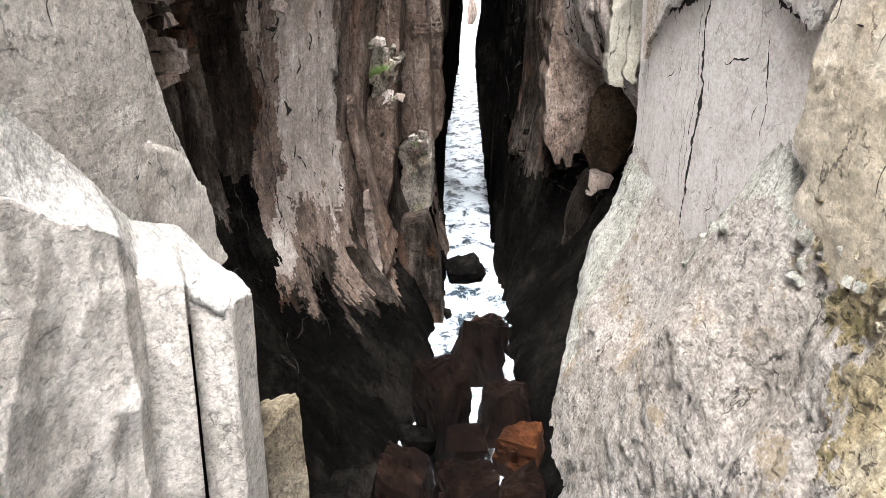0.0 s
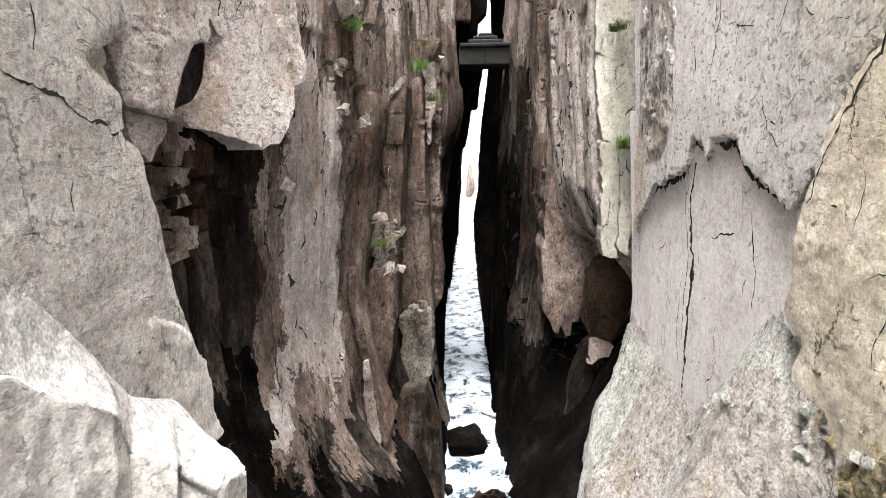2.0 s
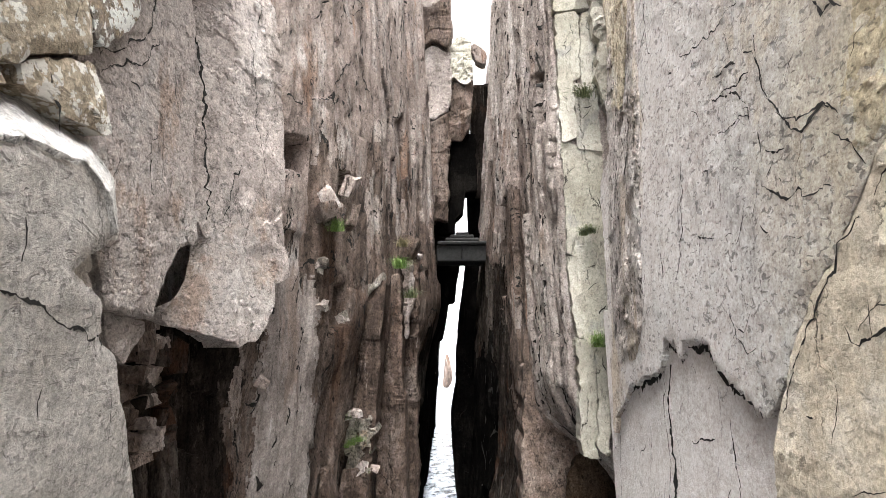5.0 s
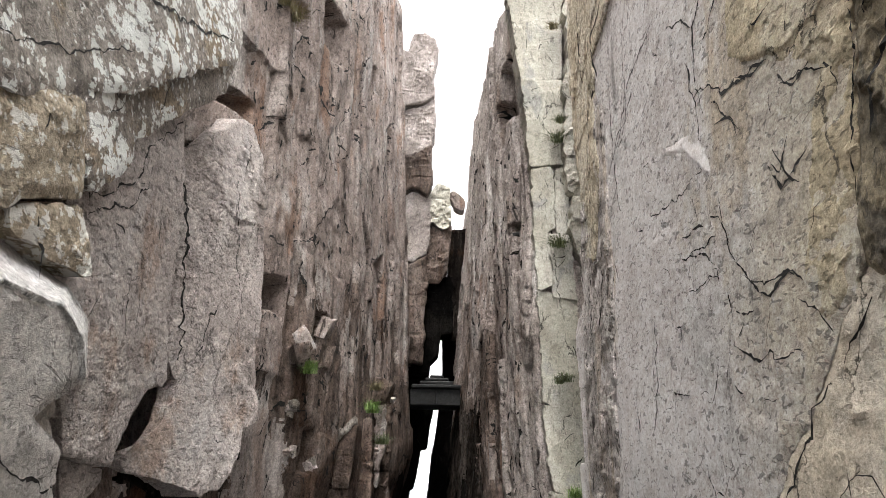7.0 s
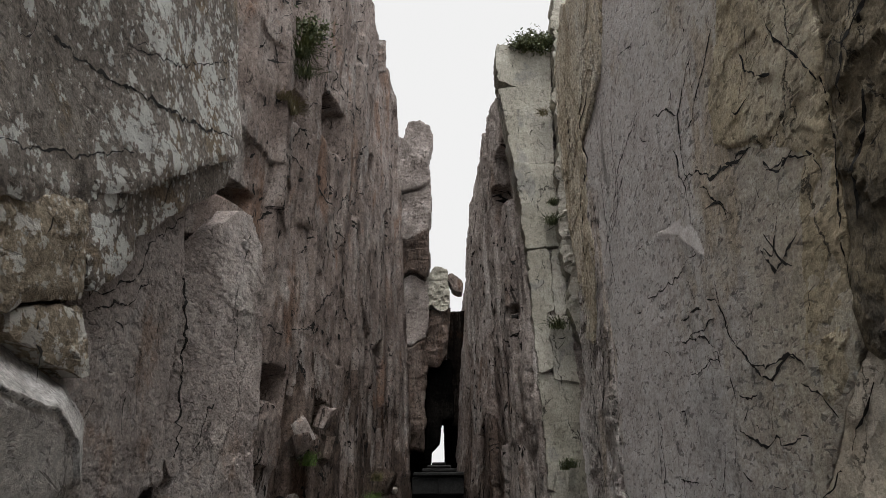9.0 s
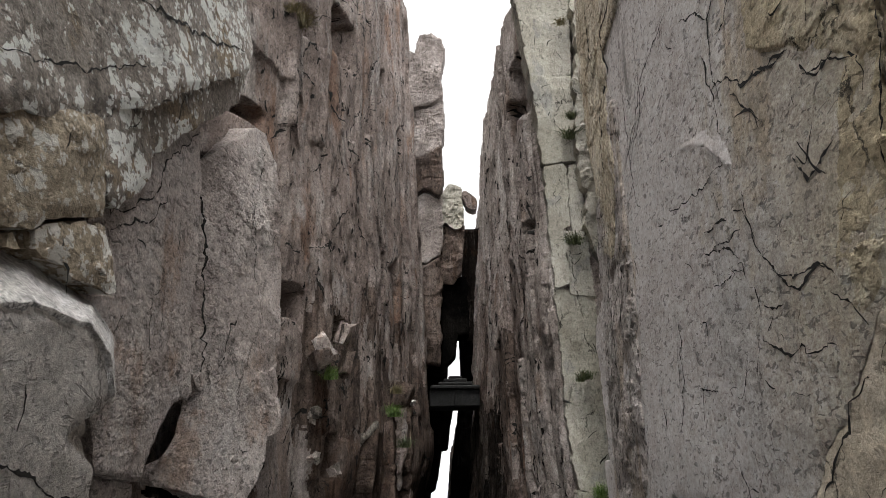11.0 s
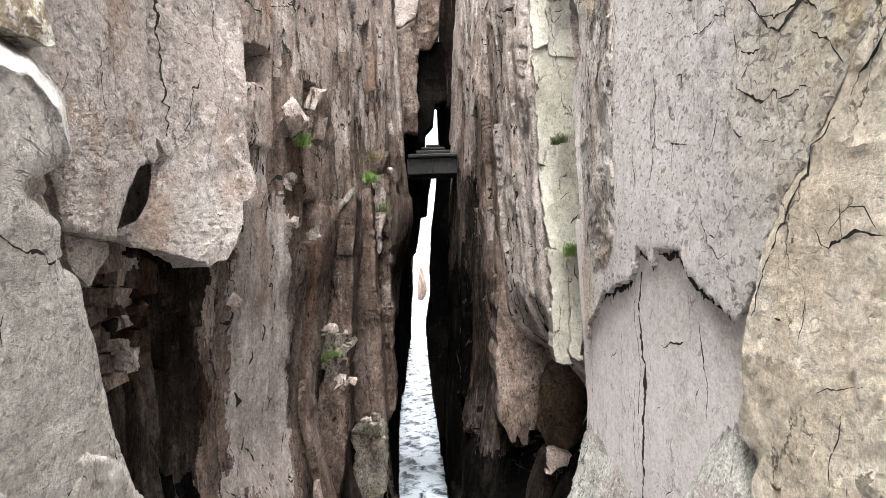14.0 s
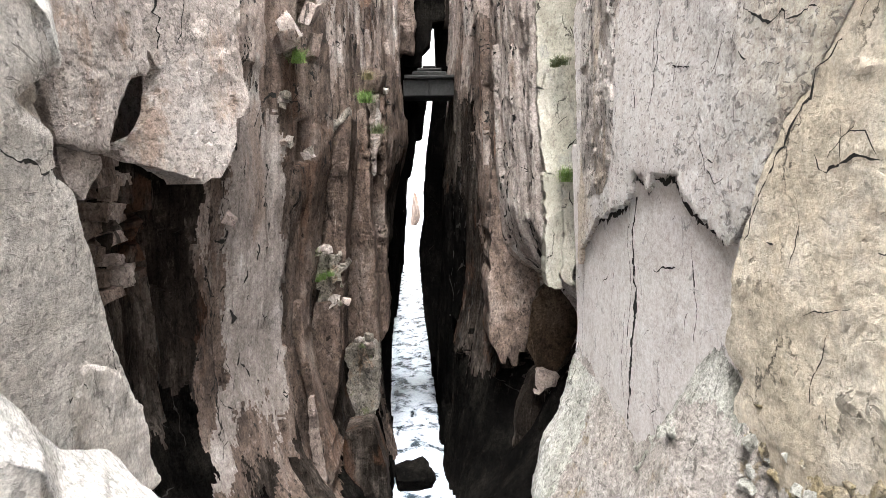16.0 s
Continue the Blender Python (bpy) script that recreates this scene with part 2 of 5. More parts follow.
ROCK_APRON_EDGE = rock("pale_greenish_cream_rock", ((0.29, 0.29, 0.255), (0.46, 0.455, 0.415), (0.57, 0.565, 0.54)), streak=0.1, speckle=0.6, crack=1.0, drawn=0.8, lump=0.9, bump=1.0, veils=(((0.24, 0.255, 0.20), (1.2, 1.2, 0.8), 0.57, 0.6), ((0.09, 0.08, 0.07), (3.0, 3.0, 1.4), 0.61, 0.8)))
ROCK_MOSSY = rock("ochre_mossy_rock", ((0.18, 0.14, 0.07), (0.33, 0.27, 0.17), (0.48, 0.43, 0.35)), streak=0.1, speckle=0.8, crack=0.8, stain=((0.13, 0.108, 0.04), 1.6, 0.8, 0.60), drawn=0.8, bed=0.75, lump=1.0, bump=1.0, veils=(((0.60, 0.57, 0.54), (1.6, 1.2, 1.2), 0.56, 0.8),))
ROCK_STRIP = rock("grey_brown_banded_rock", ((0.36, 0.31, 0.28), (0.62, 0.56, 0.525), (0.74, 0.69, 0.66)), streak=0.35, speckle=0.8, crack=0.8, dash=0.9, drawn=0.6, bump=1.0, veils=(((0.44, 0.35, 0.26), (1.8, 1.2, 0.25), 0.56, 0.6), ((0.22, 0.19, 0.17), (3.2, 2.0, 0.3), 0.60, 0.8)), lump=0.6, fibre=0.3)
ROCK_MAUVE = rock("speckled_mauve_brown_rock", ((0.38, 0.32, 0.295), (0.58, 0.51, 0.475), (0.69, 0.635, 0.60)), streak=0.1, speckle=0.5, crack=0.6, drawn=0.8, lump=0.6, bump=1.0, bed=0.75, veils=(((0.24, 0.19, 0.165), (1.0, 0.5, 0.35), 0.57, 0.6), ((0.42, 0.27, 0.18), (0.8, 0.6, 0.5), 0.58, 0.55), ((0.66, 0.62, 0.60), (1.6, 1.1, 0.5), 0.58, 0.6)))
ROCK_LICHEN = rock("lichen_spotted_rock", ((0.16, 0.135, 0.113), (0.36, 0.315, 0.275), (0.52, 0.475, 0.43)), streak=0.1, speckle=0.5, lichen=((0.86, 0.87, 0.83), 4.2, 0.28), drawn=0.8, bed=0.75, veils=(((0.30, 0.22, 0.13), (0.9, 0.6, 0.8), 0.55, 0.7), ((0.09, 0.075, 0.065), (1.6, 1.0, 1.0), 0.60, 0.7)))
ROCK_OCHRE = rock("ochre_lichen_rock", ((0.25, 0.20, 0.14), (0.48, 0.40, 0.295), (0.60, 0.535, 0.43)), streak=0.1, speckle=0.4, lichen=((0.72, 0.70, 0.65), 5.0, 0.25), drawn=0.8, bed=0.75)
# Wet boulder: its near-black tone also holds the shade of the cleft foot.
ROCK_RUST = rock("wet_shaded_reddish_boulder", ((0.0015, 0.001, 0.001), (0.0045, 0.0026, 0.002), (0.02, 0.011, 0.008)), rough=0.4, speckle=0.2, crack=0.9, spec=0.04)
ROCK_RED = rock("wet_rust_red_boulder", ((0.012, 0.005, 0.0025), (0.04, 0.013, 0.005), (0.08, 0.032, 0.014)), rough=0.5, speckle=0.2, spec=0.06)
ROCK_UMBER = rock("umber_streaked_rock", ((0.022, 0.016, 0.0135), (0.165, 0.122, 0.10), (0.30, 0.25, 0.222)), streak=0.5, drawn=0.6, crack=0.6, dash=0.8, veils=(((0.24, 0.215, 0.20), (2.0, 2.0, 0.4), 0.58, 0.6), ((0.10, 0.055, 0.035), (0.9, 0.9, 0.3), 0.56, 0.6), ((0.012, 0.010, 0.009), (5.0, 5.0, 0.8), 0.60, 0.9), ((0.42, 0.39, 0.36), (9.0, 9.0, 2.0), 0.68, 0.8)), spec=0.15, lump=0.65, fibre=0.3)
ROCK_LEDGE = rock("stained_pale_ledge_rock", ((0.10, 0.085, 0.07), (0.27, 0.24, 0.205), (0.44, 0.41, 0.37)), streak=0.4, speckle=0.7, crack=0.9, drawn=0.6, stain=((0.09, 0.10, 0.035), 2.2, 0.7, 0.62), veils=(((0.05, 0.042, 0.035), (3.0, 3.0, 1.2), 0.57, 0.8), ((0.24, 0.15, 0.09), (2.0, 2.0, 1.0), 0.58, 0.6)))
ROCK_SHELF = rock("fresh_cream_pink_rock", ((0.46, 0.41, 0.365), (0.62, 0.565, 0.515), (0.70, 0.655, 0.615)), streak=0.1, speckle=0.25, crack=0.6, drawn=0.8, lump=0.5)
ROCK_CHIP = rock("freshly_broken_grey_pink_rock", ((0.44, 0.405, 0.37), (0.595, 0.553, 0.51), (0.68, 0.645, 0.61)), streak=0.1, speckle=0.25, crack=0.6, drawn=0.8, lump=0.5)
ROCK_OLIVE = rock("weathered_ochre_rock", ((0.36, 0.29, 0.18), (0.68, 0.575, 0.40), (0.80, 0.71, 0.56)), streak=0.2, speckle=0.5, crack=0.9, drawn=0.8, lump=0.5, bump=0.9, bed=0.75, veils=(((0.40, 0.35, 0.29), (1.2, 0.8, 0.3), 0.57, 0.6), ((0.70, 0.655, 0.60), (1.4, 0.9, 0.5), 0.56, 0.6)))
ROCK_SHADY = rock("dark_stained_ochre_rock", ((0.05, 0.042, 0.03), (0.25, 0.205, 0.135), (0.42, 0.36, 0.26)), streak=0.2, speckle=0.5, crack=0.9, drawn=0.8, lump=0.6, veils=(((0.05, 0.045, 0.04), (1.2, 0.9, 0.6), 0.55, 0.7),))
ROCK_STAINED = rock("stained_tan_rock", ((0.10, 0.078, 0.05), (0.20, 0.163, 0.115), (0.33, 0.285, 0.22)), streak=0.2, speckle=0.5, drawn=0.6)
# Near-black strips: dark cracks, and shade painted along some plate edges.
SEAM = rock("crack_and_shade_strip", ((0.004, 0.0035, 0.003), (0.007, 0.006, 0.005), (0.012, 0.011, 0.01)), streak=0.0, crack=0.0, dash=0.0, bump=0.2)
# Concrete with one near-black base colour for the whole bridge.
CONCRETE = rock("near_black_concrete", ((0.008, 0.008, 0.008), (0.012, 0.012, 0.0117), (0.026, 0.025, 0.024)), streak=0.3, crack=0.2, bump=0.25)


# ---------------------------------------------------------------- shapes
def loft(table, knots, levels):
    """A smooth-stepped surface x(y, z) through plan sections given at a few levels."""
    tab, ky, kz = np.array(table, float), np.array(knots, float), np.array(levels, float)

    def at(y, z):
        return sum(raw(y, z + d) for d in (-0.5, -0.25, 0.0, 0.25, 0.5)) / 5

    def raw(y, z):
        cols = np.stack([np.interp(y, ky, row) for row in tab])
        k = np.clip(np.searchsorted(kz, z) - 1, 0, len(kz) - 2)
        f = np.clip((z - kz[k]) / (kz[k + 1] - kz[k]), 0, 1)
        return np.take_along_axis(cols, k[None], 0)[0] * (1 - f) + np.take_along_axis(cols, k[None] + 1, 0)[0] * f
    return at


def fnoise(y, z, sy, sz, seed, octaves=5, rough=0.55):
    """Plain value noise over arrays, several octaves; -1 to 1."""
    out, amp, tot = np.zeros(np.shape(y)), 1.0, 0.0
    rng = np.random.default_rng(seed)
    tables = [rng.uniform(-1, 1, (256, 256)) for _ in range(octaves)]
    for o in range(octaves):
        a, b = np.asarray(y) * sy * 2 ** o + 37.3 * o, np.asarray(z) * sz * 2 ** o + 11.7 * o
        i, j = np.floor(a).astype(int), np.floor(b).astype(int)
        u, v = a - i, b - j
        u, v = u * u * (3 - 2 * u), v * v * (3 - 2 * v)
        t = tables[o]
        g = lambda p, q: t[(i + p) % 256, (j + q) % 256]
        out += amp * ((g(0, 0) * (1 - u) + g(1, 0) * u) * (1 - v) + (g(0, 1) * (1 - u) + g(1, 1) * u) * v)
        tot += amp
        amp *= rough
    return out / tot


def prisms(y, z, seed, width=0.5, amount=0.10):
    """Jointed rock: uneven upright prisms with planes of their own, snapped off at their own heights, and dark clefts between some of them."""
    rng = np.random.default_rng(seed + 70)
    edges = np.cumsum(rng.uniform(0.25, 1.9, 600) * width) - 12.0
    w = y + 0.16 * fnoise(y, z, 0.8, 0.3, seed + 71, 5) + 0.03 * (z - 8)
    k = np.clip(np.searchsorted(edges, w.ravel()).reshape(w.shape), 1, 599)
    phase, pitch = rng.uniform(0, 9, 600), rng.uniform(1.6, 7.0, 600)
    zz = z + 0.5 * (w - edges[k]) * rng.normal(0, 1.2, 600)[k] + 0.2 * fnoise(y, z, 2.2, 1.2, seed + 72, 5)
    seg = np.floor((zz + phase[k]) / pitch[k]).astype(int)
    table, lean, dip = rng.uniform(-1, 1, (600, 64)), rng.normal(0, 0.14, (600, 64)), rng.normal(0, 0.02, (600, 64))
    mid = (edges[k - 1] + edges[k]) / 2
    part = (zz + phase[k]) / pitch[k] - seg - 0.5
    out = amount * (0.5 * table[k, 0] + 0.6 * table[k, seg % 64]) + lean[k, seg % 64] * (w - mid) + dip[k, seg % 64] * part * pitch[k]
    near = np.minimum(np.abs(w - edges[k - 1]), np.abs(w - edges[k]))
    cleft = np.clip(1 - near / 0.045, 0, 1) * np.clip(4 * fnoise(y, z, 0.7, 0.35, seed + 73, 4), 0, 1)
    return out - 0.2 * cleft


def spalls(y, z, seed):
    """Shallow flakes broken off the face, each leaving a small ledge; 0 to 1."""
    a = fnoise(y, z, 1.5, 0.55, seed, 6, 0.6)
    b = fnoise(y, z, 3.4, 1.5, seed + 1, 5, 0.62)
    return 0.6 * (np.floor(a * 7) / 7) + 0.5 * (b > 0.12) - 0.5 * (b < -0.22)


def crack_lines(rng, lo, hi, count, upright, length=(0.25, 1.4)):
    """Wandering lines for cracks; upright: how far they keep to the vertical."""
    out = []
    for _ in range(count):
        q = rng.uniform(lo, hi)
        a = rng.choice((math.pi / 2, -math.pi / 2)) + rng.normal(0, 0.18) if rng.random() < upright else rng.uniform(0, 2 * math.pi)
        run, total, line = 0.0, rng.uniform(*length) * rng.uniform(0.3, 1.0), [q.copy()]
        while run < total:
            s = rng.uniform(0.03, 0.12)
            a += rng.normal(0, 0.22)
            q = q + s * np.array((math.cos(a), math.sin(a)))
            line.append(q.copy())
            run += s
        out.append(line)
    return out


def seam_strip(line, depth_at, rng, width):
    """Points (along, up, out) and quads of one crack or painted shade line: a ragged strip, wide in the middle and thin
    at its ends.
    """
    L = np.array(line, float)
    d = np.concatenate([[0], np.cumsum(np.linalg.norm(np.diff(L, axis=0), axis=1))])
    n = max(4, int(d[-1] / 0.035))
    s = np.linspace(0, d[-1], n)
    m = max(3, int(d[-1] / 0.11))
    C = np.stack([np.interp(s, d, L[:, 0]), np.interp(s, d, L[:, 1])], -1) + rng.normal(0, 0.005, (n, 2))
    C += np.stack([np.interp(s, np.linspace(0, d[-1], m), rng.normal(0, 0.028, m)) for _ in range(2)], -1)
    T = np.gradient(C, axis=0)
    T /= np.linalg.norm(T, axis=1)[:, None] + 1e-9
    w = width * np.sin(np.pi * np.linspace(0.04, 0.96, n)) ** 0.5 * np.clip(rng.normal(0.45, 0.3, n) + np.interp(s, np.linspace(0, d[-1], m), rng.gamma(0.7, 0.28, m)), 0.1, 2.4)
    O = np.stack([-T[:, 1], T[:, 0]], -1) * w[:, None] / 2
    pts = np.concatenate([C + O, C - O])
    D = depth_at(pts[:, 0], pts[:, 1])
    return [(a, b, c + 0.004) for (a, b), c in zip(pts.tolist(), D.tolist())], [(k, k + 1, n + k + 1, n + k) for k in range(n - 1)]


def mesh_object(name, verts, faces, mats, parent=None, indices=None, smooth=False):
    me = bpy.data.meshes.new(name)
    me.from_pydata(verts, [], faces)
    for m in mats if isinstance(mats, (list, tuple)) else [mats]:
        me.materials.append(m)
    if indices is not None:
        me.polygons.foreach_set("material_index", np.asarray(indices, dtype=np.int32))
    if smooth:
        me.polygons.foreach_set("use_smooth", np.ones(len(me.polygons), dtype=bool))
    me.update()
    ob = new(name, me)
    if parent:
        ob.parent = parent
    return ob


def cliff(name, surface, side, ys, zs_low, top, mats, chooser, seed, hollows=(), seams=(), calm=None, thick=3.0):
    """One side of the cleft: a relief x(y, z) with vertical ribs, closed behind by its own thickness."""
    Y = np.asarray(ys)
    N = 560
    s = np.linspace(0, 1, N)
    tops = top(Y)
    Z = zs_low + (tops[:, None] - zs_low) * s[None]
    YY = np.repeat(Y[:, None], N, 1)
    warp = YY + 0.35 * fnoise(YY, Z, 0.35, 0.18, seed + 5, 4)
    X = surface(warp.ravel(), (Z + 0.5 * fnoise(YY, Z, 0.5, 0.4, seed + 6, 4)).ravel()).reshape(YY.shape)
    rib = fnoise(YY, Z, 1.3, 0.3, seed, 5, 0.6)
    lump = fnoise(YY, Z, 1.0, 0.7, seed + 1, 6, 0.55)
    fine = fnoise(YY, Z, 9.0, 5.0, seed + 2, 4, 0.65)
    even = calm(YY, Z)
    X = X - side * (0.06 * rib * even + prisms(YY, Z, seed) * even + 0.07 * lump + (0.012 + 0.026 * even) * spalls(YY, Z, seed + 30) + 0.012 * fine)
    for hy, hz, wy, wz, depth in hollows:
        q = np.maximum(np.abs(YY - hy + 0.15 * fnoise(YY, Z, 1.5, 1.0, seed + 15, 3)) / wy, np.abs(Z - hz + 0.3 * fnoise(YY, Z, 1.0, 0.7, seed + 16, 3)) / wz)
        X = X + side * depth * np.clip((1.1 - q) / 0.2, 0, 1)
    ny = len(Y)
    front = np.stack([X, YY, Z], -1).reshape(-1, 3)
    back = np.stack([np.full(ny, side * (8.0 + thick)), Y, tops], -1)
    low = np.stack([np.full(ny, side * (8.0 + thick)), Y, np.full(ny, zs_low)], -1)
    verts = np.concatenate([front, back, low])
    i, j = np.meshgrid(np.arange(ny - 1), np.arange(N - 1), indexing="ij")
    a = (i * N + j).ravel()
    quads = np.stack([a, a + N, a + N + 1, a + 1], -1)
    if side < 0:
        quads = quads[:, ::-1]
    mid = front[quads].mean(1)
    idx = chooser(mid[:, 1], mid[:, 2], mid[:, 0])
    k = np.arange(ny - 1)
    B, C = ny * N, ny * N + ny
    lid = np.stack([k * N + N - 1, (k + 1) * N + N - 1, B + k + 1, B + k], -1)
    rear = np.stack([B + k, B + k + 1, C + k + 1, C + k], -1)
    faces = np.concatenate([quads, lid, rear])
    idx = np.concatenate([idx, np.zeros(2 * (ny - 1), int)])
    verts, faces, more = verts.tolist(), faces.tolist(), 0
    rng = np.random.default_rng(seed + 40)

    def out_at(y, z):
        a = np.clip(np.interp(y, Y, np.arange(ny)), 0, ny - 1.001)
        b = np.clip((z - zs_low) / (np.interp(y, Y, tops) - zs_low) * (N - 1), 0, N - 1.001)
        i, j = a.astype(int), b.astype(int)
        u, v = a - i, b - j
        x = (X[i, j] * (1 - u) + X[i + 1, j] * u) * (1 - v) + (X[i, j + 1] * (1 - u) + X[i + 1, j + 1] * u) * v
        return -side * x

    for lo, hi, count, upright, length, width in seams:
        for line in crack_lines(rng, np.array(lo), np.array(hi), count, upright, length):
            if any(b > np.interp(a, Y, tops) - 0.25 for a, b in line):
                continue
            pts, fs = seam_strip(line, out_at, rng, width * rng.uniform(0.4, 1.3))
            k = len(verts)
            verts += [(-side * (c + 0.006), a, b) for a, b, c in pts]
            faces += [tuple(k + q for q in f) for f in fs]
            more += len(fs)
    idx = np.concatenate([idx, np.full(more, mats.index(SEAM))])
    return mesh_object(name, verts, faces, mats, indices=idx, smooth=True)


def boulder(name, size, mat, seed, cuts=14, detail=5, rough=0.09):
    """An angular rock: a ball cut flat by random planes, then roughened. Its base lies at z = 0."""
    rng = np.random.default_rng(seed)
    bm = bmesh.new()
    bmesh.ops.create_icosphere(bm, subdivisions=detail, radius=1.0)
    nrm = rng.normal(size=(cuts, 3))
    nrm /= np.linalg.norm(nrm, axis=1)[:, None]
    dist = rng.uniform(0.55, 0.85, cuts)
    for v in bm.verts:
        p = np.array(v.co)
        for q, d in zip(nrm, dist):
            h = p @ q
            if h > d:
                p = p - q * (h - d) * 0.96
        n1 = noise.fractal(Vector(p * 1.7 + seed), 0.8, 2.0, 5)
        v.co = Vector(p * (1 + rough * n1))
    for v in bm.verts:
        v.co = Vector((v.co.x * size[0], v.co.y * size[1], v.co.z * size[2]))
    low = min(v.co.z for v in bm.verts)
    for v in bm.verts:
        v.co.z -= low
    me = bpy.data.meshes.new(name)
    bm.to_mesh(me)
    bm.free()
    me.materials.append(mat)
    return new(name, me)


def block(name, size, mat, seed, jitter=0.22, rough=0.05, worn=0.12):
    """An angular broken block: a box knocked out of true, with split faces. Its base lies at z = 0."""
    rng = np.random.default_rng(seed)
    bm = bmesh.new()
    bmesh.ops.create_cube(bm, size=2.0)
    for v in bm.verts:
        v.co += Vector(rng.uniform(-jitter, jitter, 3) * 2)
    bmesh.ops.subdivide_edges(bm, edges=bm.edges[:], cuts=11, use_grid_fill=True)
    for v in bm.verts:
        v.co = v.co.lerp(v.co.normalized() * 1.15, worn)
        q = Vector((v.co.x * size[0], v.co.y * size[1], v.co.z * size[2]))
        s = noise.cell(q * 4.0 + Vector((seed, 0, 0))) - 0.5
        d = v.co.normalized() * (rough * noise.fractal(q * 5.0 + Vector((0, seed, 0)), 0.7, 2.0, 5) + 0.05 * s)
        v.co = q + Vector((d.x * size[0], d.y * size[1], d.z * size[2]))
    low = min(v.co.z for v in bm.verts)
    for v in bm.verts:
        v.co.z -= low
    me = bpy.data.meshes.new(name)
    bm.to_mesh(me)
    bm.free()
    me.materials.append(mat)
    return new(name, me)


# ---------------------------------------------------------------- cliffs
YS_LEFT = np.concatenate([np.linspace(-8, 7.2, 40), np.linspace(7.3, 22.5, 600), np.geomspace(22.7, 62, 60)])
YS_RIGHT = np.concatenate([np.linspace(-8, 12.2, 50), np.linspace(12.3, 24.5, 520), np.geomspace(24.8, 62, 50)])
KY = (-8, 3, 6, 7, 9, 12.2, 12.6, 13.55, 13.65, 14.5, 15.2, 15.6, 17, 20.5, 24, 30, 62)
RIGHT = loft((
    (3.1, 2.0, 1.3, 1.15, 0.85, 0.62, 0.6, 0.58, 0.58, 0.56, 0.54, 0.53, 0.5, 0.43, 0.36, 0.2, -0.5),
    (3.1, 3.1, 3.1, 3.1, 3.1, 3.1, 3.0, 2.6, 2.6, 2.6, 2.4, 1.5, 0.95, 0.5, 0.3, 0.1, -0.2),
    (3.1, 3.1, 3.1, 3.1, 3.1, 3.1, 3.2, 3.3, 3.3, 3.3, 3.2, 1.9, 1.35, 0.65, 0.3, 0.05, 0.0),
    (3.1, 3.1, 3.1, 3.1, 3.1, 3.1, 3.3, 3.4, 3.4, 3.4, 3.3, 2.0, 1.45, 0.7, 0.4, 0.05, 0.0),
    (3.1, 3.1, 3.1, 3.1, 3.1, 3.1, 3.3, 3.2, 2.6, 2.4, 2.2, 1.8, 1.4, 0.75, 0.4, 0.05, 0.0),
    (3.1, 3.1, 3.1, 3.1, 3.1, 3.1, 3.1, 3.0, 2.1, 1.9, 1.75, 1.68, 1.3, 0.72, 0.45, 0.05, 0.0),
    (3.1, 3.1, 3.1, 3.1, 3.1, 3.1, 3.1, 2.95, 1.8, 1.62, 1.52, 1.45, 1.34, 1.16, 1.15, 1.2, 1.2)), KY, (0, 2.4, 4, 4.9, 5.8, 6.5, 17))
LY = (-8, 4, 6, 8, 10, 10.6, 13, 15.4, 17, 18, 20, 20.6, 22, 26, 40, 62)
LEFT = loft((
    (-3.6, -2.6, -2.0, -1.4, -1.05, -1.0, -0.9, -0.87, -0.87, -0.9, -1.1, -1.1, -1.3, -1.6, -1.75, -2.0),
    (-3.8, -3.5, -3.3, -3.1, -2.9, -2.8, -2.45, -2.05, -1.7, -1.5, -1.25, -1.15, -1.2, -1.4, -1.5, -1.8),
    (-3.8, -3.8, -3.8, -3.9, -3.7, -3.5, -2.75, -2.35, -2.05, -1.8, -1.35, -1.2, -1.1, -1.2, -1.3, -1.6),
    (-3.8, -3.8, -3.8, -4.0, -3.8, -3.45, -2.6, -2.1, -1.8, -1.55, -1.0, -0.95, -1.2, -1.4, -1.5, -1.5),
    (-3.9, -3.9, -3.9, -3.9, -3.9, -3.35, -2.4, -1.85, -1.5, -1.2, -0.55, -0.55, -0.9, -1.1, -1.2, -1.2),
    (-3.9, -3.9, -3.9, -3.9, -3.9, -3.35, -2.5, -2.0, -1.7, -1.5, -1.25, -1.2, -1.2, -1.2, -1.2, -1.2)), LY, (0, 2.4, 4.5, 6.8, 8.2, 22))


# Dusk and black at the foot and inner depth include painted shade.
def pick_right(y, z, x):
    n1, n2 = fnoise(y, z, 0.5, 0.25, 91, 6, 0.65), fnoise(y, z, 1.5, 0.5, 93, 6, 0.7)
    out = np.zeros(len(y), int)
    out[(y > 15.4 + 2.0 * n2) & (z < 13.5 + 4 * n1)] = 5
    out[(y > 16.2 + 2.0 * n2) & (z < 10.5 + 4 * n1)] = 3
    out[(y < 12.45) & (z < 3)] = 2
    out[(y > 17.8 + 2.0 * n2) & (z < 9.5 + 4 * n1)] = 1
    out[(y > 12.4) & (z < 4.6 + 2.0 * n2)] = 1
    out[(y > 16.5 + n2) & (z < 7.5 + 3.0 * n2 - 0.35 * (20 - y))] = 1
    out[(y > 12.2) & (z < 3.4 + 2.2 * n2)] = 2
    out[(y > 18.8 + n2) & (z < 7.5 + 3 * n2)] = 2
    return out


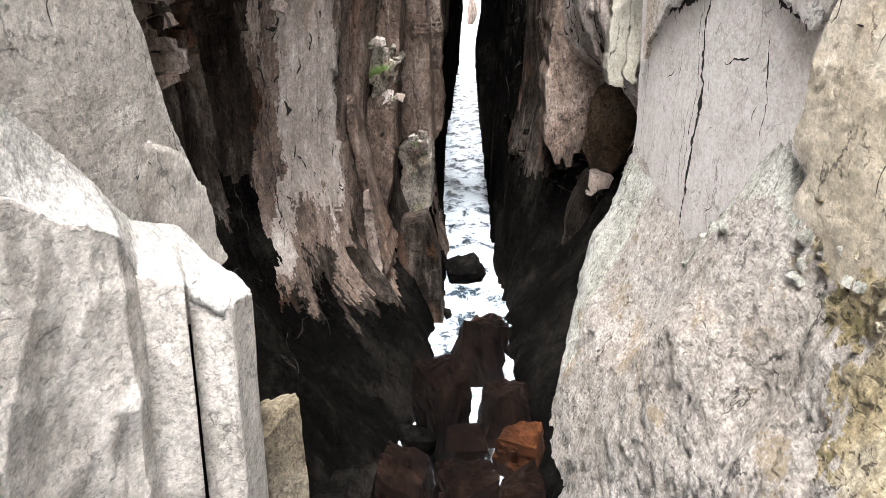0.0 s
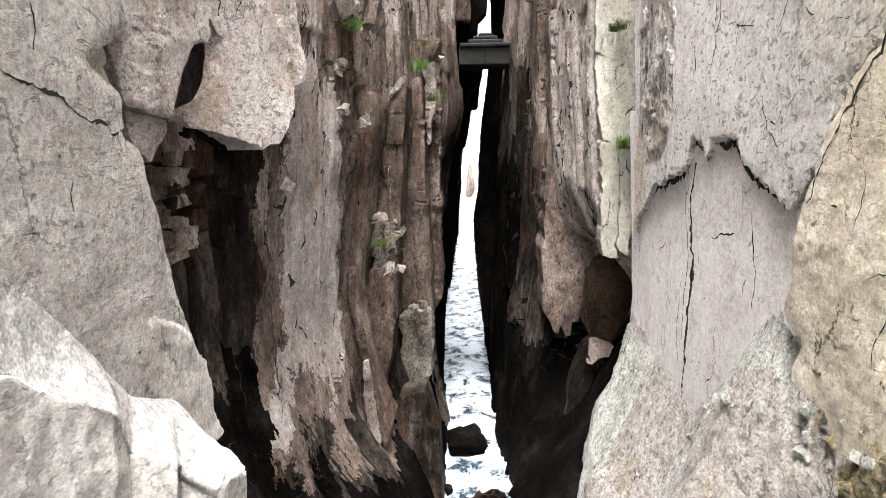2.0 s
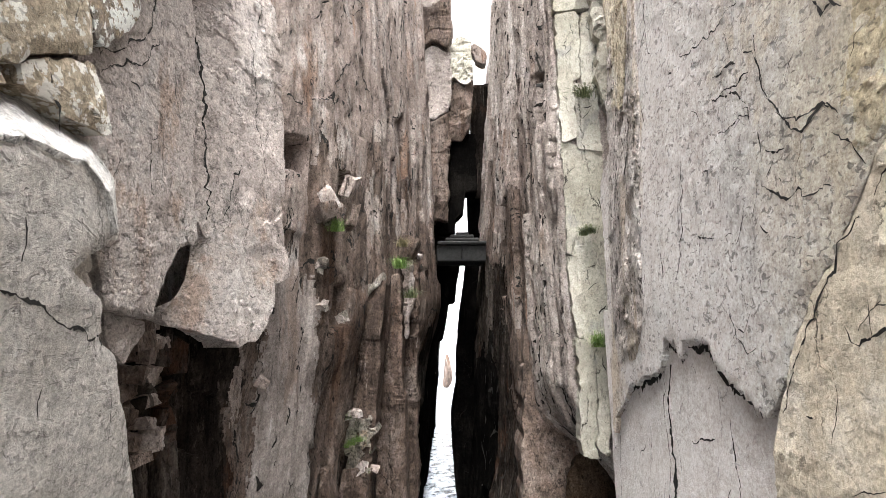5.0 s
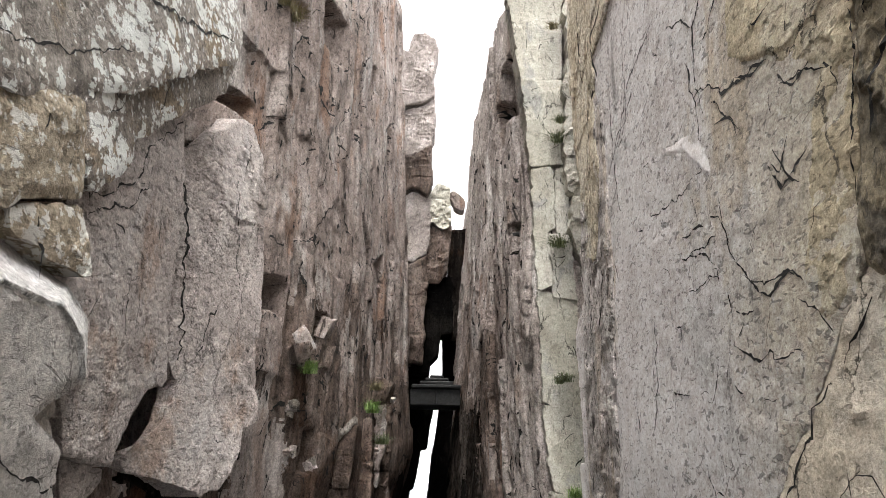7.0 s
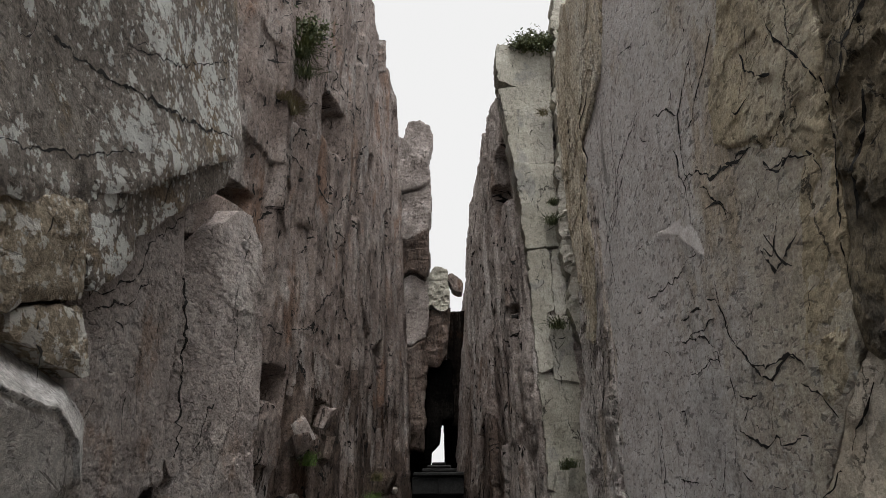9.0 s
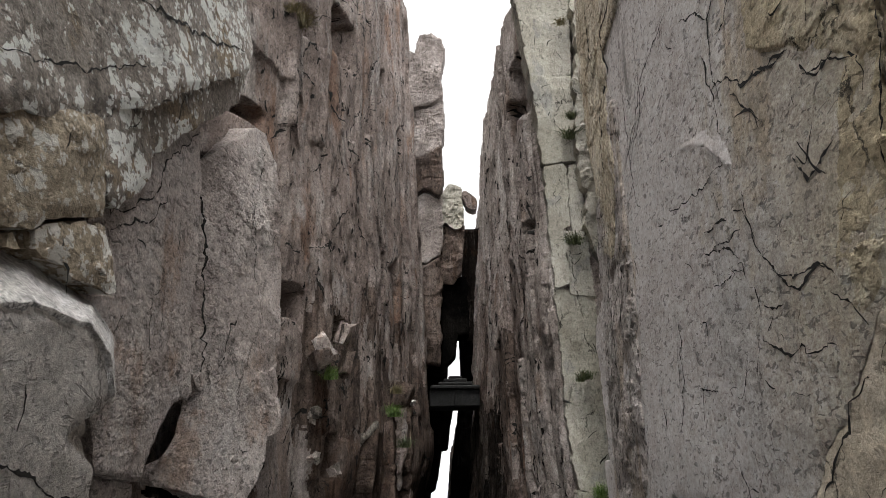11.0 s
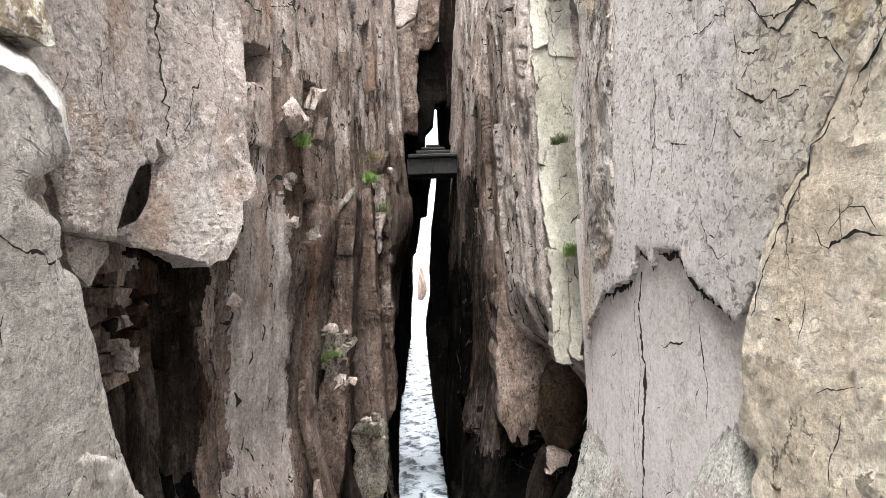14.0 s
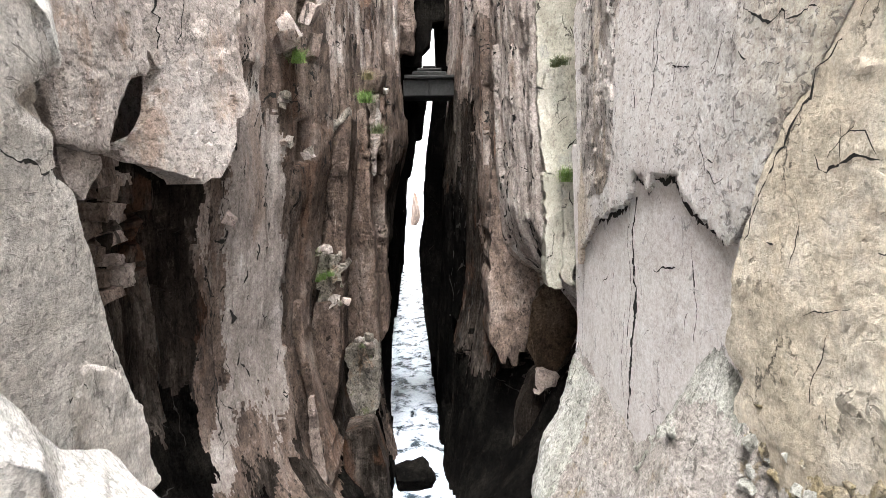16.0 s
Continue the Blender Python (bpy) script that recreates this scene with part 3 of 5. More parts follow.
def pillar(y, z):
    """How far a place on the left wall lies inside its broad smooth pillar: above 0 inside."""
    return np.minimum(y - np.interp(z, (2.3, 3.3, 4.5, 6, 8.5, 11), (9.9, 10.4, 11.15, 11.25, 11.05, 11.0)), np.interp(z, (1.9, 2.6, 3.85, 5.5, 7.2, 8.7, 11), (11.0, 12.1, 13.3, 13.6, 13.1, 12.6, 12.4)) - y)


# Darker colours low, deep and in the hollow: wet rock plus painted shade.
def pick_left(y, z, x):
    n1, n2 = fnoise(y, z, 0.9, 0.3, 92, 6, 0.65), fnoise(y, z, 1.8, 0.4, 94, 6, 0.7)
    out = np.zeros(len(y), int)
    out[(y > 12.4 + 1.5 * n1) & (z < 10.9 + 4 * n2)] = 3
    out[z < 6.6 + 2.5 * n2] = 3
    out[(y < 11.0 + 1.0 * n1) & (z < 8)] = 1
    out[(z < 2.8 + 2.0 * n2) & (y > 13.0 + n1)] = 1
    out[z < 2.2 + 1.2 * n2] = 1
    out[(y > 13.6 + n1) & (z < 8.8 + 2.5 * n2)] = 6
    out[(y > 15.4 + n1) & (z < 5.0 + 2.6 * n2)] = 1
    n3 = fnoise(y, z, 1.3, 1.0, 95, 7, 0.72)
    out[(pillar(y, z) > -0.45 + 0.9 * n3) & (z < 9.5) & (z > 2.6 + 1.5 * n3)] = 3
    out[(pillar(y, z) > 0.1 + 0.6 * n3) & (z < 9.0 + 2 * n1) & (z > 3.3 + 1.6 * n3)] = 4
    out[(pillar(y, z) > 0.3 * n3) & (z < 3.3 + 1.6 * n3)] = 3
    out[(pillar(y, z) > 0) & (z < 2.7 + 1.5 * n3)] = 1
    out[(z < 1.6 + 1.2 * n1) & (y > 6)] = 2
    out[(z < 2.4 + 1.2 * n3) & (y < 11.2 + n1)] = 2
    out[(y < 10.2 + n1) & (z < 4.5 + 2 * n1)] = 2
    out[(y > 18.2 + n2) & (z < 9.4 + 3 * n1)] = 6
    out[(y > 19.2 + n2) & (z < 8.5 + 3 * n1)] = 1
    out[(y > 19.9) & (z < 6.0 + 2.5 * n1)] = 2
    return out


def calm_right(y, z):
    return np.clip((y - 12.5) / 0.5, 0, 1) * 0.8


def calm_left(y, z):
    return np.clip((y - 7.0) / 0.5, 0, 1) * (1 - 0.7 * np.clip(3 * pillar(y, z), 0, 1) * (z < 9.5))


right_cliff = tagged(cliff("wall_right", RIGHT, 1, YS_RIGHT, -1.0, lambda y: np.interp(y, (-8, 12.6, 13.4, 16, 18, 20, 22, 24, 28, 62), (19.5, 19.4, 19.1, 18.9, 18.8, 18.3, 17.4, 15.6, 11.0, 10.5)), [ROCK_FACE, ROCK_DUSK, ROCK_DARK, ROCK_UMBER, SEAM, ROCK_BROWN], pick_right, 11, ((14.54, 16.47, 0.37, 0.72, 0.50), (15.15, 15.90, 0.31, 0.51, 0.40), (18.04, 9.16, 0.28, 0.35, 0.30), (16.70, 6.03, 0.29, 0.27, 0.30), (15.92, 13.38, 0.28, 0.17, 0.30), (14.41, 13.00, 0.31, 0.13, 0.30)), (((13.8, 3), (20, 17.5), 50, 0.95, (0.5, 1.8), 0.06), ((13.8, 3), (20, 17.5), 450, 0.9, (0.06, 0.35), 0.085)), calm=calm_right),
                     "sheer pale rock wall of a sea cleft, wet and painted black with shade at its foot", "rock wall", kind="structure")
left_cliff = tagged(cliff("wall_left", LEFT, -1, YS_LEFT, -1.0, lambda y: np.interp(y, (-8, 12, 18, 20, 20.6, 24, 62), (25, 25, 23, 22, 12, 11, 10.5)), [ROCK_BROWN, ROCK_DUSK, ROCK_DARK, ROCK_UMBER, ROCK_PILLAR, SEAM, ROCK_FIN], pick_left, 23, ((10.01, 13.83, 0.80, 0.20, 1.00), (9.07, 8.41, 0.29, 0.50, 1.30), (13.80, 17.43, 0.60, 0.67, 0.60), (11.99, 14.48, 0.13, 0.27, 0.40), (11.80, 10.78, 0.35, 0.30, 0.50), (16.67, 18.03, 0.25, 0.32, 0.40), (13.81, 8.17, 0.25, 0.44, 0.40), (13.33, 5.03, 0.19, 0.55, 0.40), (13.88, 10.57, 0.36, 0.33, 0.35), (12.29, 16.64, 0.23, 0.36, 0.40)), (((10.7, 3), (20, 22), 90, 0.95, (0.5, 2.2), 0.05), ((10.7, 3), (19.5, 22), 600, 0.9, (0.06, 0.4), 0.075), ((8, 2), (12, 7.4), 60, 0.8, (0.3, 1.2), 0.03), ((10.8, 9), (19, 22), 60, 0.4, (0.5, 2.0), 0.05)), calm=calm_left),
                    "sheer brown streaked rock wall of a sea cleft", "rock wall", kind="structure")

# Unseen platform, added to block light from behind; dark to cut bounce.
PX, PY = np.meshgrid(np.linspace(-4.6, 4.4, 70), np.linspace(-9, 1.05, 80), indexing="ij")
PZ = 5.8 + 0.12 * fnoise(PX, PY, 0.5, 0.5, 61, 5) + 0.05 * fnoise(PX, PY, 2.5, 2.5, 62, 4)
PY = PY + 0.15 * fnoise(PX, PX * 0, 0.8, 1.0, 63, 4) * (PY > 0.9)
top = np.stack([PX, PY, PZ], -1).reshape(-1, 3).tolist()
pf = [(a * 80 + b, (a + 1) * 80 + b, (a + 1) * 80 + b + 1, a * 80 + b + 1) for a in range(69) for b in range(79)]
foot = len(top)
top += [(top[a * 80 + 79][0], top[a * 80 + 79][1] - 0.1, -1.0) for a in range(70)]
pf += [(a * 80 + 79, (a + 1) * 80 + 79, foot + a + 1, foot + a) for a in range(69)]
tagged(mesh_object("ground", top, pf, ROCK_UMBER), "unseen rock platform at the head of the cleft, added to block light", "rock ledge", kind="structure")

# ---------------------------------------------------------------- sea
WATER = bpy.data.materials.new("foaming_sea_water")
WATER.use_nodes = True
nn, ll = WATER.node_tree.nodes, WATER.node_tree.links
wb = nn["Principled BSDF"]
wb.inputs["Roughness"].default_value = 0.15
gp = nn.new("ShaderNodeNewGeometry")
wm = nn.new("ShaderNodeMapping")
wm.inputs["Scale"].default_value = (1.0, 0.75, 1.0)
ll.new(gp.outputs["Position"], wm.inputs["Vector"])
tex = nn.new("ShaderNodeTexNoise")
tex.inputs["Scale"].default_value, tex.inputs["Detail"].default_value, tex.inputs["Roughness"].default_value = 1.6, 12, 0.72
tex.inputs["Distortion"].default_value = 0.5
ll.new(wm.outputs[0], tex.inputs["Vector"])
cr = nn.new("ShaderNodeValToRGB")
cr.color_ramp.elements[0].position, cr.color_ramp.elements[0].color = 0.41, (0.03, 0.045, 0.06, 1)
cr.color_ramp.elements[1].position, cr.color_ramp.elements[1].color = 0.53, (0.52, 0.58, 0.65, 1)
ll.new(tex.outputs["Fac"], cr.inputs[0])
ll.new(cr.outputs[0], wb.inputs["Base Color"])
bw = nn.new("ShaderNodeBump")
bw.inputs["Strength"].default_value, bw.inputs["Distance"].default_value = 0.6, 0.2
ll.new(tex.outputs["Fac"], bw.inputs["Height"])
ll.new(bw.outputs[0], wb.inputs["Normal"])
sea = mesh_object("water", [(-4000, -4000, 0), (4000, -4000, 0), (4000, 4000, 0), (-4000, 4000, 0)], [(0, 1, 2, 3)], WATER)
tagged(sea, "churning white sea water between the rocks", "sea", kind="structure")


def facets(u, v, seed, cell=0.45):
    """Chiselled relief: shallow conchoidal scars that meet in sharp ridges; about -1 to 1."""
    rng = np.random.default_rng(seed)
    shape, u, v = np.shape(u), np.ravel(u), np.ravel(v)
    u = u + 0.2 * cell * fnoise(u, v, 1.2 / cell, 1.2 / cell, seed + 1, 4, 0.65)
    v = v + 0.2 * cell * fnoise(u, v, 1.2 / cell, 1.2 / cell, seed + 2, 4, 0.65)
    n = int(min(400, max(6, 1.6 * np.ptp(u) * np.ptp(v) / cell ** 2)))
    best = np.full(len(u), 1e9)
    for k in range(n):
        a, b = u - rng.uniform(u.min(), u.max()), v - rng.uniform(v.min(), v.max())
        gu, gv = rng.normal(0, 0.9, 2)
        best = np.minimum(best, rng.uniform(-0.5, 0.5) + gu * a + gv * b + (0.9 * a * a + 0.5 * b * b) / cell ** 2)
    return best.reshape(shape)


def slab(name, plane, outline, front, thick, mat, parent=None, seed=1, res=0.06, relief=0.05, jag=0.04, tilt=(0.0, 0.0), bevel=0.02, label="", streak=0.3, cracks=(), cells=70000, jseed=None, auto=None, upright=0.35, spall=0.0, dark_strips=(), strip_width=0.10, facet=0.0, cell=0.6, dip=None, saw=0.0):
    """A rock plate with an uneven face. plane: (axis, place, facing); the outline runs along the plane, then up."""
    axis, place, facing = plane
    pts, rng = [], np.random.default_rng(seed)
    ring = [np.array(p, float) for p in outline]
    for a, b in zip(ring, ring[1:] + ring[:1]):
        n = max(1, int(np.linalg.norm(b - a) / 0.055))
        pts += [a + (b - a) * k / n for k in range(n)]
    P = np.array(pts)
    P = P + jag * np.stack([fnoise(P[:, 0], P[:, 1], 2.1, 2.1, (jseed or seed) + 3, 5, 0.8), fnoise(P[:, 0], P[:, 1], 2.1, 2.1, (jseed or seed) + 4, 5, 0.8)], -1) * 2.6
    P = P + saw * rng.normal(0, 1, P.shape)
    P[:, 1] = np.minimum(P[:, 1], 24.6 if axis == "x" and facing > 0 else (19.2 if axis == "x" else 99))
    lo, hi = P.min(0), P.max(0)
    res = max(res, math.sqrt((hi - lo).prod() / cells))
    u, v = np.arange(lo[0] - res, hi[0] + 2 * res, res), np.arange(lo[1] - res, hi[1] + 2 * res, res)
    U, V = np.meshgrid(u, v, indexing="ij")
    Q, inside = np.roll(P, -1, 0), np.zeros(U.shape, bool)
    for (ax, ay), (bx, by) in zip(P, Q):
        if ay != by:
            inside ^= ((ay > V) != (by > V)) & (U < (bx - ax) * (V - ay) / (by - ay) + ax)
    full = inside[:-1, :-1] & inside[1:, :-1] & inside[:-1, 1:] & inside[1:, 1:]
    near = np.full(U.shape, 9.0)
    NU, NV = U.copy(), V.copy()
    for (ax, ay), (bx, by) in zip(P, Q):
        dx, dy = bx - ax, by - ay
        f = np.clip(((U - ax) * dx + (V - ay) * dy) / max(dx * dx + dy * dy, 1e-9), 0, 1)
        hx, hy = ax + f * dx, ay + f * dy
        d = np.hypot(U - hx, V - hy)
        m = d < near
        near[m], NU[m], NV[m] = d[m], hx[m], hy[m]
    count = np.zeros(U.shape, int)
    for sx in (0, 1):
        for sy in (0, 1):
            count[sx:sx + full.shape[0], sy:sy + full.shape[1]] += full
    rim = (count > 0) & (count < 4)
    UU, VV = np.where(rim, NU, U), np.where(rim, NV, V)
    near = np.where(rim, 0, near)
    c = (lo + hi) / 2
    D = front + relief * (fnoise(UU, VV, 0.5, 0.5, seed, 6, 0.55) * 1.2 + streak * fnoise(UU, VV, 1.6, 0.3, seed + 1, 4)) + 0.35 * relief * fnoise(UU, VV, 3.5, 6, seed + 2, 4, 0.65)
    D = D + tilt[0] * (UU - c[0]) + tilt[1] * (VV - c[1]) - bevel * np.exp(-near / max(0.6 * bevel, 1e-3))
    if dip:
        f = np.clip((dip[1] - UU) / (dip[1] - dip[0]), 0, 1)
        D = D - dip[2] * f * f
    if spall:
        q = fnoise(UU, VV, 0.5, 0.7, seed + 21, 6, 0.6)
        D = D + spall * (np.floor(q * 5) / 5) + spall * 0.6 * (fnoise(UU, VV, 1.2, 1.8, seed + 22, 5, 0.6) > 0.22)
    if facet:
        D = D + facet * facets(UU, VV, seed + 31, cell)
    used = count > 0
    ids = np.full(U.shape, -1)
    ids[used] = np.arange(used.sum())
    flat = np.stack([UU[used], VV[used], D[used]], -1)
    a, b2, c2, d2 = ids[:-1, :-1][full], ids[1:, :-1][full], ids[1:, 1:][full], ids[:-1, 1:][full]
    quads = np.stack([a, b2, c2, d2], -1)
    e = np.concatenate([quads[:, [0, 1]], quads[:, [1, 2]], quads[:, [2, 3]], quads[:, [3, 0]]])
    key = {}
    for p, q in e.tolist():
        key[(p, q)] = True
    border = [(p, q) for p, q in key if (q, p) not in key]
    back = {}
    verts = flat.tolist()
    for p, q in border:
        for w in (p, q):
            if w not in back:
                back[w] = len(verts)
                verts.append([flat[w][0], flat[w][1], front - thick])
    faces = quads.tolist() + [[q, p, back[p], back[q]] for p, q in border]
    # dark strips: the given cracks and painted shade edges, and small wandering cracks
    def out_at(u1, v1):
        a = np.clip((u1 - u[0]) / res, 0, len(u) - 1.001)
        b = np.clip((v1 - v[0]) / res, 0, len(v) - 1.001)
        i, j = a.astype(int), b.astype(int)
        s, t = a - i, b - j
        return (D[i, j] * (1 - s) + D[i + 1, j] * s) * (1 - t) + (D[i, j + 1] * (1 - s) + D[i + 1, j + 1] * s) * t

    plain = len(faces)
    lines = [(line, 0.026) for line in cracks] + [(line, strip_width) for line in dark_strips]
    count = int((hi - lo).prod() * 1.8) if auto is None else auto
    for line in crack_lines(rng, lo, hi, count, upright, (0.05, 0.7)):
        i, j = ((np.array(line) - (u[0], v[0])) / res).astype(int).T
        ok = (i >= 0) & (j >= 0) & (i < len(u)) & (j < len(v))
        if ok.all() and (near[i, j] > 0.06).all() and inside[i, j].all():
            lines.append((line, rng.uniform(0.005, 0.022)))
    for line, width in lines:
        pts, fs = seam_strip(line, out_at, rng, width)
        k = len(verts)
        verts += [list(q) for q in pts]
        faces += [[k + q for q in f] for f in fs]
    T = np.array(verts)
    if axis == "x":
        W = np.stack([place + facing * T[:, 2], T[:, 0], T[:, 1]], -1)
        flip = facing < 0
    else:
        W = np.stack([T[:, 0], place - T[:, 2], T[:, 1]], -1)
        flip = False
    if flip:
        faces = [f[::-1] for f in faces]
    ob = mesh_object(name, W.tolist(), faces, [mat, SEAM], parent, indices=[0] * plain + [1] * (len(faces) - plain))
    if label:
        tagged(ob, label)
    return ob



def sheet(name, low, high, mat, parent=None, seed=1, nu=60, nv=24, relief=0.05, thick=0.4, facet=0.0):
    """A rock face stretched between two edges, each a run of points, with an uneven surface and a back."""
    def run(rail):
        r = np.array(rail, float)
        d = np.concatenate([[0], np.cumsum(np.linalg.norm(np.diff(r, axis=0), axis=1))])
        return np.stack([np.interp(np.linspace(0, d[-1], nu), d, r[:, k]) for k in range(3)], -1)
    A, B = run(low), run(high)
    A[1:-1] += 0.03 * np.stack([fnoise(A[1:-1, 0] * 3, A[1:-1, 1] * 3, 1, 1, seed + k, 4, 0.7) for k in range(3)], -1)
    B[1:-1] += 0.03 * np.stack([fnoise(B[1:-1, 0] * 3, B[1:-1, 1] * 3, 1, 1, seed + k, 4, 0.7) for k in range(3)], -1)
    f = np.linspace(0, 1, nv)[None, :, None]
    G = A[:, None] * (1 - f) + B[:, None] * f
    nrm = np.cross(np.gradient(G, axis=0), np.gradient(G, axis=1))
    nrm /= np.linalg.norm(nrm, axis=2)[:, :, None] + 1e-9
    a, b = G[..., 1] + 0.7 * G[..., 0], G[..., 2] + 0.5 * G[..., 0]
    h = relief * (1.3 * fnoise(a, b, 1.1, 0.8, seed, 6, 0.6) + 0.4 * fnoise(a, b, 6, 4, seed + 1, 4))
    if facet:
        h = h + facet * facets(a + G[..., 0], b, seed + 7, 0.5)
    fade = 0.2 + 0.8 * np.sqrt(np.sin(np.pi * np.linspace(0, 1, nu))[:, None] * np.sin(np.pi * np.linspace(0, 1, nv))[None])
    fr = G + nrm * (h * fade)[..., None]
    bk = G - nrm * thick
    verts = np.concatenate([fr.reshape(-1, 3), bk.reshape(-1, 3)]).tolist()
    n, faces = nu * nv, []
    for i in range(nu - 1):
        for j in range(nv - 1):
            p = i * nv + j
            faces.append((p, p + nv, p + nv + 1, p + 1))
            faces.append((n + p + 1, n + p + nv + 1, n + p + nv, n + p))
    rim = [i * nv for i in range(nu)] + [(nu - 1) * nv + j for j in range(1, nv)] + [i * nv + nv - 1 for i in range(nu - 2, -1, -1)] + [j for j in range(nv - 2, 0, -1)]
    for p, q in zip(rim, rim[1:] + rim[:1]):
        faces.append((q, p, n + p, n + q))
    return mesh_object(name, verts, faces, mat, parent, smooth=True)


WL, WR = ("x", -3.3, 1), ("x", 2.65, -1)

# ---------------------------------------------------------------- left wall: plates and blocks
slab("rock_plate", WL, ((5.45, 9.69), (5.27, 10.42), (6.56, 11.50), (7.59, 12.38), (8.10, 11.49), (8.20, 10.63), (8.21, 9.64), (8.40, 8.87), (8.30, 8.81), (7.78, 8.67), (7.49, 8.36), (7.19, 7.89), (6.19, 7.96)), 0.2, 0.6, ROCK_MAUVE, left_cliff, 101, res=0.03, jseed=9, spall=0.02,
     dark_strips=(((7.84, 12.07), (7.23, 11.51), (6.87, 11.19), (6.79, 11.00), (6.81, 10.87), (6.54, 10.59), (6.06, 10.32), (5.80, 10.17)),), strip_width=0.03, cracks=(((5.82, 10.05), (6.56, 10.37), (7.02, 10.80), (7.04, 11.01)), ((6.82, 9.33), (6.93, 9.59), (7.18, 9.90))))
# The wide strip paints the shade beside the neighbouring plate's edge.
slab("rock_plate", WL, ((8.85, 12.12), (9.5, 12.68), (10.15, 13.3), (10.5, 13.38), (10.86, 13.0), (11.03, 11.79), (11.09, 11.03), (11.14, 10.29), (11.11, 9.56), (11.29, 8.67), (10.89, 8.55), (10.85, 8.58), (10.79, 8.26), (10.56, 7.94), (10.33, 7.75), (10.21, 7.64), (9.98, 7.65), (9.78, 7.54), (9.67, 7.63), (9.43, 7.68), (9.18, 7.71), (8.81, 7.83), (8.49, 7.88), (8.25, 7.92), (8.6, 8.15), (8.98, 8.42), (9.12, 8.7), (9.18, 9.0), (9.0, 9.2), (8.2, 9.5), (7.95, 10.99), (8.0, 11.95)), 0.16, 0.35, ROCK_MAUVE, left_cliff, 102, dip=(8.3, 9.5, 0.3), tilt=(0.26, -0.04), jag=0.03, facet=0.03, cell=0.5, bevel=0.006, res=0.03, jseed=9, spall=0.03, dark_strips=(((8.85, 12.0), (8.92, 11.60), (9.00, 10.89), (9.06, 10.12), (9.09, 9.23)),), strip_width=0.06,
     cracks=(((9.42, 9.29), (9.53, 9.69), (9.68, 9.96), (9.85, 10.16)), ((10.05, 12.18), (10.33, 11.08), (10.55, 10.16)), ((10.02, 8.38), (10.30, 8.28))))
slab("rock_plate", WL, ((6.32, 7.94), (7.26, 7.86), (7.00, 7.61), (6.76, 7.42), (6.52, 7.59)), 0.15, 0.5, ROCK_MAUVE, left_cliff, 103, jag=0.012, facet=0.05, cell=0.3)
slab("overhanging_block", WL, ((1.82, 10.78), (6.38, 17.83), (8.53, 14.24), (8.91, 13.91), (8.66, 13.43), (7.71, 12.67), (6.64, 11.90), (5.81, 11.23), (5.30, 10.94), (4.97, 10.69), (2.48, 9.37)), 0.5, 1.3, ROCK_LICHEN, left_cliff, 116, relief=0.03, facet=0.05, cell=0.9, cells=140000,
     dark_strips=(((3.94, 11.57), (4.81, 11.88), (5.47, 12.15), (6.48, 12.56), (8.28, 13.48)),), strip_width=0.05, cracks=(((3.48, 10.36), (4.08, 10.64), (4.80, 11.02), (5.73, 11.66)), ((5.17, 12.44), (6.36, 13.16), (7.97, 14.59))))
slab("overhanging_block", WL, ((1.90, 10.90), (6.65, 18.25), (8.90, 14.51), (9.30, 14.17), (9.03, 13.66), (8.70, 12.95), (7.38, 11.85), (6.39, 11.01), (6.37, 10.81), (6.19, 10.52), (5.46, 10.10), (5.13, 10.71), (4.86, 10.64), (2.60, 9.41)), 0.38, 1.3, ROCK_LICHEN, left_cliff, 104, relief=0.03, facet=0.05, cell=0.9, cells=140000,
     cracks=(((4.26, 11.74), (5.01, 11.97), (5.75, 12.16), (6.78, 12.61), (8.69, 13.51)), ((5.15, 10.80), (6.02, 11.65), (7.03, 12.16)), ((5.46, 12.41), (6.68, 13.18), (8.34, 14.69))))
slab("rock_block", WL, ((2.74, 9.51), (4.88, 10.70), (5.13, 10.73), (5.30, 10.45), (5.37, 9.98), (3.00, 8.96)), 0.4, 0.9, ROCK_OCHRE, left_cliff, 105, relief=0.03, jseed=11, spall=0.03)
slab("rock_block", WL, ((3.01, 8.94), (5.40, 9.94), (5.66, 9.62), (5.88, 9.28), (5.41, 9.38), (4.92, 9.38), (4.46, 9.39), (3.01, 8.95)), 0.39, 0.9, ROCK_OCHRE, left_cliff, 106, relief=0.03, jseed=11, spall=0.03, cracks=(((4.78, 9.65), (4.98, 9.41), (4.97, 9.11)),))
slab("grey_block", WL, ((2.85, 8.63), (4.21, 8.95), (4.61, 8.95), (4.95, 8.97), (5.30, 8.80)) + ((5.58, 8.52), (5.25, 8.38), (4.96, 8.21), (4.92, 8.20), (5.15, 8.07), (5.42, 7.98), (5.46, 7.69), (5.70, 7.59)) + ((5.96, 7.18), (6.12, 6.96), (6.31, 6.58), (6.51, 6.16), (6.90, 5.67), (7.30, 5.12), (7.54, 4.25), (7.92, 3.38), (4.02, 5.30), (2.84, 6.62)), 0.45, 1.1, ROCK_GREY, left_cliff, 107, tilt=(0.0, 0.073), relief=0.03, jag=0.025, facet=0.02, cell=0.9, cells=120000,
     dark_strips=(((2.87, 8.31), (4.09, 8.03), (4.41, 7.95), (4.64, 7.85), (5.06, 7.78), (5.50, 7.67)),), strip_width=0.035, cracks=(((6.49, 6.22), (6.58, 5.87), (6.42, 5.58)), ((4.20, 8.48), (4.29, 8.33), (4.22, 8.19))))
